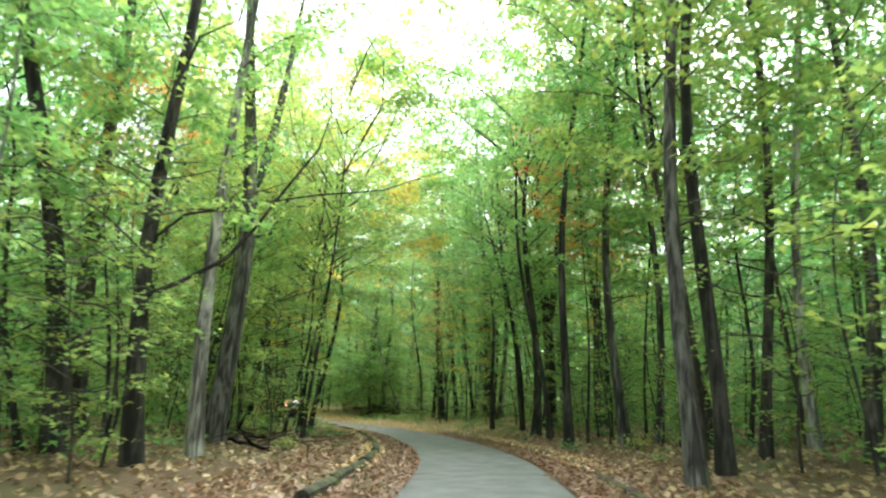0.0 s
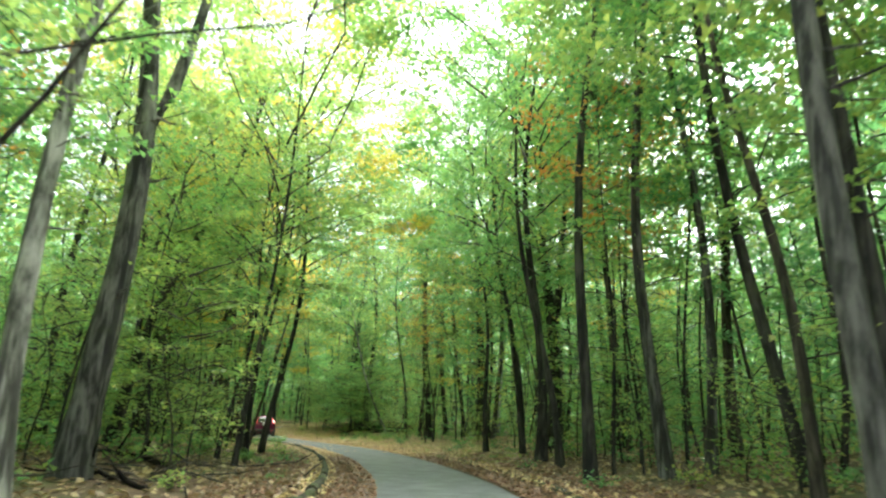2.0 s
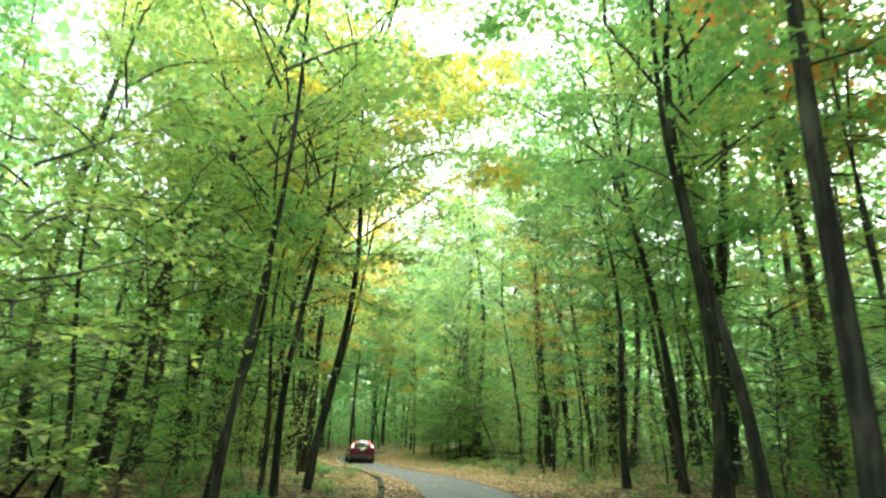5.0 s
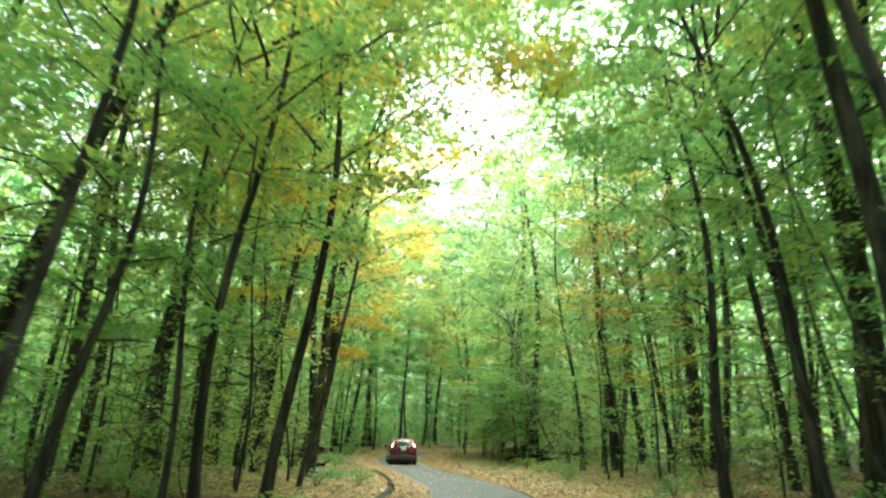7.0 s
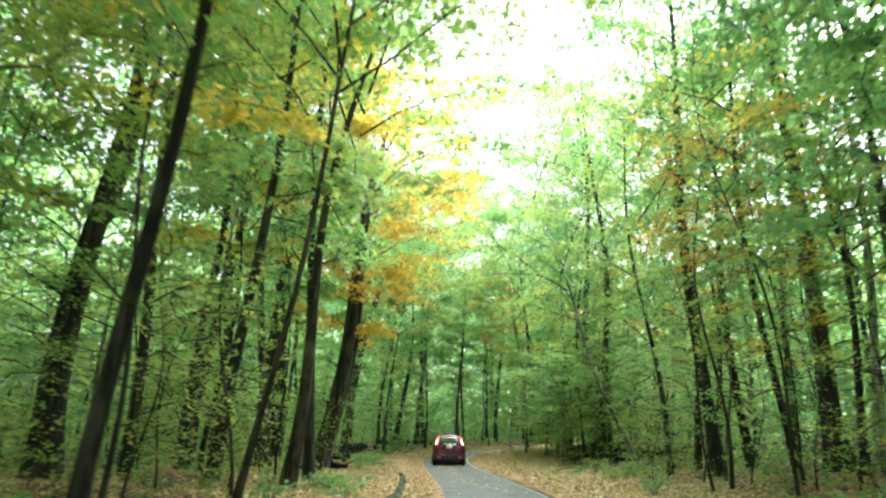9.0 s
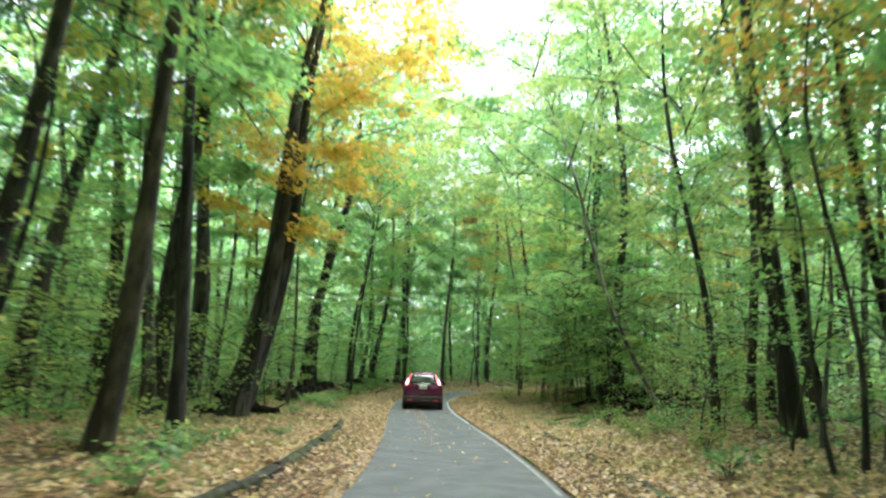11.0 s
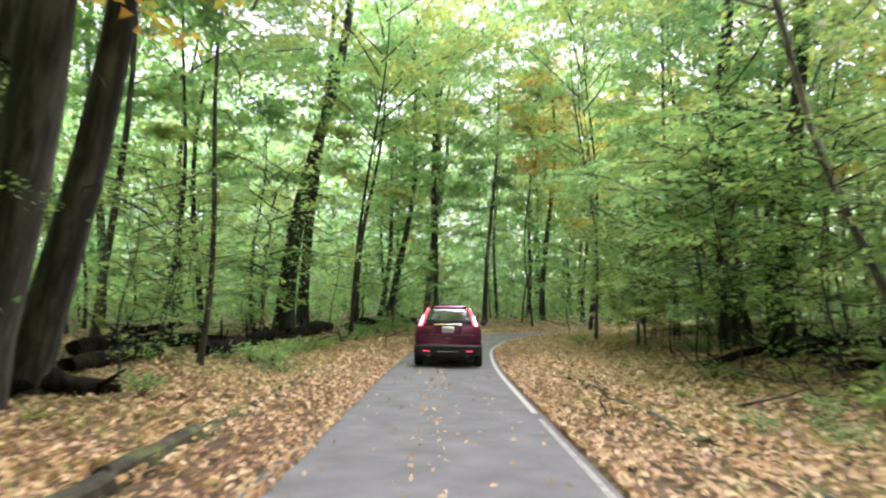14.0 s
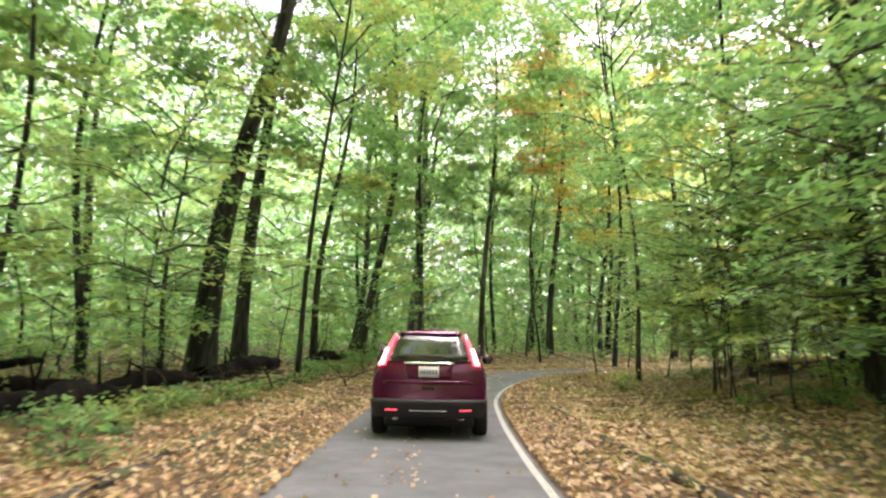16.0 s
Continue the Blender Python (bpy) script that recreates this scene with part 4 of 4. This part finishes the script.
log([(-16.0, 68.6, 0), (-17.6, 71.0, 0.05), (-18.5, 72.6, 0)], [0.17, 0.19, 0.14], "dark rotting fallen trunk lying on the leaf litter", seed=1)
log([(-17.9, 73.4, 0), (-18.5, 75.0, 0.05), (-19.0, 76.4, 0.0)], [0.2, 0.24, 0.2], "thick dark mossy log beside the verge", seed=2)
log([(-19.4, 76.0, 0.05), (-20.4, 78.4, 0.15), (-21.6, 80.4, 0.05)], [0.17, 0.2, 0.13], "dark log resting against another log", seed=21)
log([(-21.6, 80.6, 0), (-22.7, 83.2, 0.1), (-23.6, 85.6, 0.05)], [0.23, 0.26, 0.2], "reddish-brown rotten log at the wood's edge", seed=3)
log([(-23.2, 86.4, 0.05), (-24.6, 89.5, 0.2), (-25.4, 92.0, 0.1)], [0.18, 0.2, 0.12], "broken dark fallen trunk at the wood's edge", seed=4)
log([(-25.8, 92.4, 0.0), (-26.4, 95.4, 0.1), (-26.6, 97.5, 0.1)], [0.18, 0.2, 0.14], "dark fallen trunk at the wood's edge", seed=22)
log([(-14.6, 65.4, 0), (-14.0, 66.6, 0.05), (-13.5, 67.9, 0)], [0.2, 0.19, 0.15], "short dark rotten log on the leaf litter", seed=23)
log([(-18.6, 70.4, 0.05), (-19.6, 73.4, 0.1), (-20.4, 76.4, 0.05)], [0.2, 0.2, 0.17], "long dark log lying behind another log", seed=24)
log([(-19.8, 72.2, 0.1), (-21.6, 74.0, 0.2), (-23.6, 77.6, 0.3)], [0.14, 0.13, 0.08], "thin fallen stem propped on other logs", seed=5)
log([(-5.2, 78.0, 0.2), (-3.6, 79.2, 0.35), (-1.6, 80.2, 0.3)], [0.13, 0.12, 0.08], "grey fallen branch in a brush pile", seed=6)
log([(-6.6, 77.6, 0.05), (-5.0, 79.4, 0.3), (-3.6, 81.6, 0.5)], [0.1, 0.09, 0.05], "bare leaning branch in a brush pile", seed=7)
log([(-4.0, 76.8, 0.0), (-2.6, 77.0, 0.15), (-0.8, 76.4, 0.1)], [0.12, 0.1, 0.06], "mossy fallen branch on the leaf litter", seed=8)
log([(0.4, 31.0, 0.0), (-1.0, 32.0, 0.05), (-2.8, 32.2, 0.05)], [0.05, 0.045, 0.02], "thin dead branch lying on fallen leaves", seed=9)
log([(-1.2, 35.5, 0.0), (-2.6, 36.8, 0.1), (-4.4, 37.2, 0.1)], [0.08, 0.07, 0.04], "dead branch lying on the forest floor", seed=10)


def twig_pile(cx, cy, spread, count, seed, label):
    rng = np.random.default_rng(seed)
    chunks = []
    for _ in range(count):
        x, y = cx + rng.normal(0, spread), cy + rng.normal(0, spread)
        a, ln = rng.uniform(0, 6.3), rng.uniform(0.5, 1.6)
        z = gz(x, y) + rng.uniform(0.02, 0.3)
        e = np.array([x + math.cos(a) * ln, y + math.sin(a) * ln, z + rng.uniform(-0.02, 0.5)])
        o = np.array([x, y, z])
        r = rng.uniform(0.008, 0.03)
        v, t = tube_tris([o, (o + e) / 2 + rng.normal(0, 0.07, 3), e], [r, r * 0.8, r * 0.3], 5)
        chunks.append((v, t, 0))
    return tagged(new("brushwood", tri_mesh("brushwood", chunks, [BARK_BROWN])), label, "brushwood", kind="stuff")


twig_pile(-4.6, 79.0, 0.9, 60, 1, "tangled dead twigs heaped beside the road")
twig_pile(-21.5, 82.0, 2.0, 70, 2, "dead twigs tangled round fallen logs")
twig_pile(-1.5, 33.5, 1.6, 50, 3, "dead twigs scattered on the forest floor")
twig_pile(-3.0, 74.0, 1.6, 40, 4, "dead twigs scattered among fallen leaves")


def herb(seed, h, rad, leaves, size, material):
    """A low leafy plant: stalks from one root and leaves round their tips."""
    rng = np.random.default_rng(seed)
    chunks, spots = [], []
    for k in range(9):
        a, q = k * 2.4, rng.uniform(0.5, 1)
        e = np.array([math.cos(a) * rad * q, math.sin(a) * rad * q, h * rng.uniform(0.6, 1)])
        v, t = tube_tris([(0, 0, -0.05), e * (0.4, 0.4, 0.7), e], [0.008, 0.006, 0.003], 3)
        chunks.append((v, t, 0))
        spots.append(e)
    spots = np.array(spots)
    u = rng.uniform(0.4, 1.1, leaves)[:, None]
    c = spots[rng.integers(0, 9, leaves)] * u + rng.normal(0, 1, (leaves, 3)) * np.array([0.1, 0.1, 0.05])
    lq = leaf_quads(rng, c, size)
    return tri_mesh("foliage", [(lq, quad_tris(leaves), 0)], [material]), tri_mesh("stem", chunks, [BARK_BROWN])


HERBS = [herb(1, 0.35, 0.35, 90, 0.1, LEAF_LIME), herb(2, 0.5, 0.45, 120, 0.11, LEAF_GREEN), herb(3, 0.25, 0.4, 80, 0.09, LEAF_DEEP)]


def low_plant(x, y, which, scale, turn):
    ob = new("low_plant")
    ob.matrix_world = Matrix.Translation((x, y, gz(x, y))) @ Matrix.Rotation(turn, 4, "Z") @ Matrix.Scale(scale, 4)
    part("foliage", HERBS[which][0], ob)
    part("stem", HERBS[which][1], ob)
    return tagged(ob, ("low yellowing green plant growing out of fallen leaves", "low green plant growing out of fallen leaves", "low dark green plant on the forest floor")[which], "plant", "low plants of the verge")


rng0 = random.Random(4)
for x, y in [(-2.1, 68.3), (-1.3, 67.4), (-2.6, 70.2), (-3.4, 71.5), (-10.0, 60.2), (-10.9, 59.4), (-9.4, 58.6), (-3.6, 73.6), (0.2, 64.0), (-4.6, 75.2)]:
    low_plant(x, y, 0, rng0.uniform(0.9, 1.4), rng0.uniform(0, 6))
for x, y, rng in scatter(170, 3.3, 11, 0.5, 15, 100, 77, []):
    low_plant(x, y, rng.choice((0, 1, 1, 2, 2)), rng.uniform(0.5, 1.3), rng.uniform(0, 6))
for k in range(46):  # green strip along the logs
    t = 0.12 + 0.88 * k / 45
    x, y = -15.2 - 9.4 * t + rng0.gauss(0, 0.3), 70.6 + 22 * t + rng0.gauss(0, 0.3)
    low_plant(x, y, rng0.choice((0, 1, 1)), rng0.uniform(0.6, 1.1), rng0.uniform(0, 6))


# ---- the car ahead ----
def plain(name, color, rough, metal=0.0, coat=0.0, emit=None):
    m, n, l, b = nodes(name, rough)
    b.inputs["Base Color"].default_value = (*color, 1)
    b.inputs["Metallic"].default_value = metal
    b.inputs["Coat Weight"].default_value = coat
    b.inputs["Coat Roughness"].default_value = 0.05
    if emit:
        b.inputs["Emission Color"].default_value = (*emit[0], 1)
        b.inputs["Emission Strength"].default_value = emit[1]
    return m


PAINT = plain("maroon_paint", (0.17, 0.006, 0.08), 0.22, 0.5, 1.0)
GLASS = plain("dark_glass", (0.012, 0.014, 0.015), 0.04, 0.0, 1.0)
PLASTIC = speckled("black_plastic", (0.018, 0.018, 0.02), (0.03, 0.03, 0.032), 60, 0.55, 0.001)
GLASS.node_tree.nodes["Principled BSDF"].inputs["IOR"].default_value = 1.75
CHROME = plain("chrome", (0.75, 0.75, 0.76), 0.15, 1.0)
LAMP = plain("lit_lamp", (0.5, 0.03, 0.04), 0.15, 0.0, 1.0, ((1.0, 0.1, 0.12), 0.45))
LAMP_HOT = plain("lit_lamp_core", (0.8, 0.3, 0.25), 0.2, 0.0, 1.0, ((1.0, 0.45, 0.42), 1.7))
# bumper reflectors: no lamps, a weak emission paints their shine
RED_GLOW = plain("red_reflector_glow", (0.6, 0.02, 0.03), 0.25, 0.0, 1.0, ((1.0, 0.1, 0.12), 0.3))
RUBBER = speckled("tyre_rubber", (0.015, 0.015, 0.015), (0.03, 0.03, 0.03), 40, 0.9, 0.002)
ALLOY = plain("alloy", (0.45, 0.45, 0.46), 0.3, 1.0)
PLATE = plain("plate_white", (0.93, 0.93, 0.93), 0.25)
INK = plain("plate_ink", (0.08, 0.1, 0.3), 0.6)


def bm_box(sx, sy, sz, at=(0, 0, 0), bevel=0.0, seg=2):
    bm = bmesh.new()
    bmesh.ops.create_cube(bm, size=1)
    bmesh.ops.scale(bm, vec=(sx, sy, sz), verts=bm.verts)
    if bevel:
        bmesh.ops.bevel(bm, geom=bm.edges[:], offset=bevel, segments=seg, affect="EDGES")
    bmesh.ops.translate(bm, vec=at, verts=bm.verts)
    return bm


def bm_part(name, bm, material, parent, label=""):
    me = bpy.data.meshes.new(name)
    bm.normal_update()
    bm.to_mesh(me)
    bm.free()
    me.materials.append(material)
    me.polygons.foreach_set("use_smooth", [len(p.vertices) < 12 for p in me.polygons])
    ob = new(name, me)
    ob.parent = parent
    if label:
        tagged(ob, label)
    return ob


# half section of the body, from the sill to the roof's middle: x, z
SECTION = [(0.0, 0.3), (0.7, 0.3), (0.84, 0.36), (0.895, 0.55), (0.91, 0.78), (0.895, 0.96), (0.85, 1.08), (0.735, 1.3), (0.58, 1.54), (0.45, 1.63), (0.0, 1.67)]
# stations: way forward, width factor, height of the top over the belt as a factor, lift of the belt
STATIONS = [(0.0, 0.93, 1.0), (0.12, 0.985, 1.0), (0.45, 1.0, 1.0), (1.2, 1.0, 1.0), (2.0, 1.0, 0.99), (2.6, 1.0, 0.9), (3.1, 0.99, 0.45), (3.5, 0.98, 0.1), (4.1, 0.95, 0.02), (4.4, 0.86, -0.06), (4.52, 0.72, -0.14)]


def tail_y(z):
    """How far the tail leans forward at a height."""
    return np.interp(z, [0.3, 0.55, 0.62, 0.9, 1.1, 1.54, 1.66], [0.1, 0.0, 0.03, 0.06, 0.1, 0.42, 0.55])


def body_bmesh():
    bm = bmesh.new()
    rings = []
    for i, (y, w, top) in enumerate(STATIONS):
        full = []
        half = SECTION
        for x, z in half:
            zz = z if z <= 1.0 else 1.0 + (z - 1.0) * max(top, 0.0) + min(top, 0)
            yy = y + (tail_y(z) if i == 0 else tail_y(z) * max(0, 1 - y / 0.5))
            full.append((x * w, yy, zz))
        ring = [bm.verts.new(p) for p in full] + [bm.verts.new((-x, y2, z2)) for x, y2, z2 in reversed(full[1:-1])]
        rings.append(ring)
    n = len(rings[0])
    for a, b in zip(rings, rings[1:]):
        for k in range(n):
            bm.faces.new((a[k], a[(k + 1) % n], b[(k + 1) % n], b[k]))
    m = len(SECTION)
    for ring, flip in ((rings[0], False), (rings[-1], True)):  # closed by bands across
        for k in range(m - 1):
            r0, r1 = ring[k], ring[k + 1]
            l0, l1 = ring[(n - k) % n], ring[(n - k - 1) % n]
            vs = []
            for v in (r0, r1, l1, l0):
                if v not in vs:
                    vs.append(v)
            if len(vs) > 2:
                bm.faces.new(vs if flip else vs[::-1])
    bmesh.ops.recalc_face_normals(bm, faces=bm.faces)
    return bm


def panel(corners, depth, bulge=0.0, nx=8, nz=4):
    """A slightly bowed panel on the tail: corners (x, z) from lower left round, standing proud of the tail by depth."""
    bm = bmesh.new()
    (ax, az), (bx, bz), (cx, cz), (dx, dz) = corners
    grid = []
    for j in range(nz + 1):
        v = j / nz
        row = []
        for i in range(nx + 1):
            u = i / nx
            x = (ax * (1 - u) + bx * u) * (1 - v) + (dx * (1 - u) + cx * u) * v
            z = (az * (1 - u) + bz * u) * (1 - v) + (dz * (1 - u) + cz * u) * v
            row.append(bm.verts.new((x, float(tail_y(z)) - depth - bulge * math.sin(math.pi * u) + 0.09 * abs(x) ** 2, z)))
        grid.append(row)
    for j in range(nz):
        for i in range(nx):
            bm.faces.new((grid[j][i], grid[j][i + 1], grid[j + 1][i + 1], grid[j + 1][i]))
    r = bmesh.ops.extrude_face_region(bm, geom=bm.faces[:])
    bmesh.ops.translate(bm, vec=(0, depth + 0.06, 0), verts=[g for g in r["geom"] if isinstance(g, bmesh.types.BMVert)])
    bmesh.ops.recalc_face_normals(bm, faces=bm.faces)
    return bm


def wheel_at(x, y, car):
    """A tyre with a dished rim and five spokes."""
    bm = bmesh.new()
    prof = [(0.215, -0.1), (0.3, -0.112), (0.335, -0.09), (0.345, -0.05), (0.345, 0.05), (0.335, 0.09), (0.3, 0.112), (0.215, 0.1)]
    rings = [[bm.verts.new((s, r * math.cos(a), r * math.sin(a))) for a in np.linspace(0, 2 * math.pi, 36, endpoint=False)] for r, s in prof]
    for a, b in zip(rings, rings[1:] + rings[:1]):
        for k in range(36):
            bm.faces.new((a[k], a[(k + 1) % 36], b[(k + 1) % 36], b[k]))
    bmesh.ops.recalc_face_normals(bm, faces=bm.faces)
    wheel = bm_part("wheel", bm, RUBBER, car, "black rubber tyre")
    wheel.location = (x, y, 0.345)
    bm = bmesh.new()
    out = 0.09 if x > 0 else -0.09
    for k in range(5):
        b = bm_box(0.02, 0.06, 0.2, (out, 0, 0.11), 0.006, 1)
        bmesh.ops.rotate(b, verts=b.verts, cent=(0, 0, 0), matrix=Matrix.Rotation(k * 2 * math.pi / 5, 3, "X"))
        tmp = bpy.data.meshes.new("spoke")
        b.to_mesh(tmp)
        b.free()
        bm.from_mesh(tmp)
        bpy.data.meshes.remove(tmp)
    bmesh.ops.create_cone(bm, cap_ends=True, segments=24, radius1=0.06, radius2=0.05, depth=0.05, matrix=Matrix.Translation((out, 0, 0)) @ Matrix.Rotation(radians(90), 4, "Y"))
    rim = [[bm.verts.new((s, r * math.cos(a), r * math.sin(a))) for a in np.linspace(0, 2 * math.pi, 30, endpoint=False)] for r, s in ((0.215, out), (0.2, out * 0.9), (0.2, -out * 0.6))]
    for a, b in zip(rim, rim[1:]):
        for k in range(30):
            bm.faces.new((a[k], a[(k + 1) % 30], b[(k + 1) % 30], b[k]))
    bm_part("rim", bm, ALLOY, wheel, "silver alloy rim")


car = new("car")
CAR_X, CAR_Y, CAR_TURN = -12.85, 77.05, 27.5
car.matrix_world = Matrix.Translation((CAR_X, CAR_Y, float(road_z(near_road(CAR_X, CAR_Y)[1])[0]))) @ Matrix.Rotation(radians(CAR_TURN), 4, "Z")
tagged(car, "maroon compact sport utility car with lit brake lamps on the road", "car")
body = bm_part("body", body_bmesh(), PAINT, car, "glossy maroon painted body")
sub = body.modifiers.new("soft", "SUBSURF")
sub.levels = sub.render_levels = 2
bm_part("rear_window", panel([(-0.66, 1.16), (0.66, 1.16), (0.5, 1.585), (-0.5, 1.585)], 0.03, 0.03), GLASS, car, "dark glossy rear window")
bm_part("spoiler", panel([(-0.5, 1.6), (0.5, 1.6), (0.47, 1.63), (-0.47, 1.63)], 0.06, 0.03), PAINT, car, "maroon roof spoiler edge")
bm_part("bumper", panel([(-0.84, 0.33), (0.84, 0.33), (0.88, 0.6), (-0.88, 0.6)], 0.09, 0.06, 12, 6), PLASTIC, car, "black plastic lower bumper")
bm_part("bumper_strip", panel([(-0.45, 0.425), (0.45, 0.425), (0.45, 0.442), (-0.45, 0.442)], 0.115, 0.05), CHROME, car, "silver bumper strip")
bm_part("plate_recess", panel([(-0.34, 0.9), (0.34, 0.9), (0.37, 1.12), (-0.37, 1.12)], 0.02, 0.01), PAINT, car)
bm_part("tailgate_crease", panel([(-0.7, 0.83), (0.7, 0.83), (0.7, 0.87), (-0.7, 0.87)], 0.03, 0.03), PAINT, car)
bm_part("chrome_bar", panel([(-0.38, 1.125), (0.38, 1.125), (0.38, 1.155), (-0.38, 1.155)], 0.05, 0.02), CHROME, car, "chrome tailgate bar")
bm_part("tailgate_handle", panel([(-0.085, 0.755), (0.085, 0.755), (0.085, 0.79), (-0.085, 0.79)], 0.035, 0.0), PLASTIC, car, "black tailgate handle recess")
plate = bm_part("number_plate", panel([(-0.155, 0.925), (0.155, 0.925), (0.155, 1.085), (-0.155, 1.085)], 0.055, 0.0, 2, 2), PLATE, car, "white number plate")
for k in range(6):
    x = -0.115 + 0.046 * k
    bm_part("plate_bar", panel([(x - 0.012, 0.975), (x + 0.012, 0.975), (x + 0.012, 1.035), (x - 0.012, 1.035)], 0.059, 0.0, 1, 1), INK, plate, "dark plain bar")
bm_part("badge", panel([(-0.05, 1.175), (0.05, 1.175), (0.045, 1.245), (-0.045, 1.245)], 0.045, 0.0, 2, 2), CHROME, car, "small chrome badge")
bm_part("wiper", bm_box(0.42, 0.02, 0.018, (0.05, 0.1, 1.245), 0.005, 1), PLASTIC, car, "black rear wiper")
for side in (-1, 1):
    def mirrored(cs):
        return [(side * x, z) for x, z in cs]
    lamp = bm_part("tail_lamp", panel(mirrored([(0.675, 1.1), (0.8, 1.085), (0.58, 1.575), (0.525, 1.59)]), 0.035, 0.0, 4, 8), LAMP, car, "tall lit red tail lamp")
    bm_part("lamp_core", panel(mirrored([(0.705, 1.115), (0.775, 1.107), (0.69, 1.36), (0.64, 1.365)]), 0.045, 0.0, 3, 5), LAMP_HOT, lamp, "glowing brake lamp core")
    bm_part("reflector", panel(mirrored([(0.47, 0.43), (0.65, 0.435), (0.65, 0.455), (0.47, 0.45)]), 0.13, 0.0, 2, 1), RED_GLOW, car, "thin red bumper reflector with an added glow")
    bm_part("side_window", bm_box(0.03, 1.9, 0.32, (0.79 * side, 1.55, 1.27), 0.02, 2), GLASS, car, "dark side window").rotation_euler = (0, 0, 0)
    mirror = bm_part("wing_mirror", bm_box(0.2, 0.1, 0.16, (1.0 * side, 2.75, 1.17), 0.04, 3), PAINT, car, "maroon wing mirror")
    bm_part("mirror_glass", bm_box(0.16, 0.012, 0.12, (1.0 * side, 2.694, 1.17), 0.004, 1), GLASS, mirror)
    bm_part("exhaust_tip", bm_box(0.09, 0.1, 0.05, (0.5 * side, 0.02, 0.315), 0.015, 2), CHROME, car, "chrome exhaust tip")
    for y in (0.75, 3.55):
        wheel_at(0.8 * side, y, car)
bm_part("roof_aerial", bm_box(0.05, 0.14, 0.05, (0, 0.95, 1.675), 0.015, 2), PAINT, car)
# underbody as a plain black box, set low to stand in for shade too
bm_part("underbody", bm_box(1.4, 3.9, 0.24, (0, 2.3, 0.28), 0.03, 1), PLASTIC, car, "black underbody that also fills the shade below")
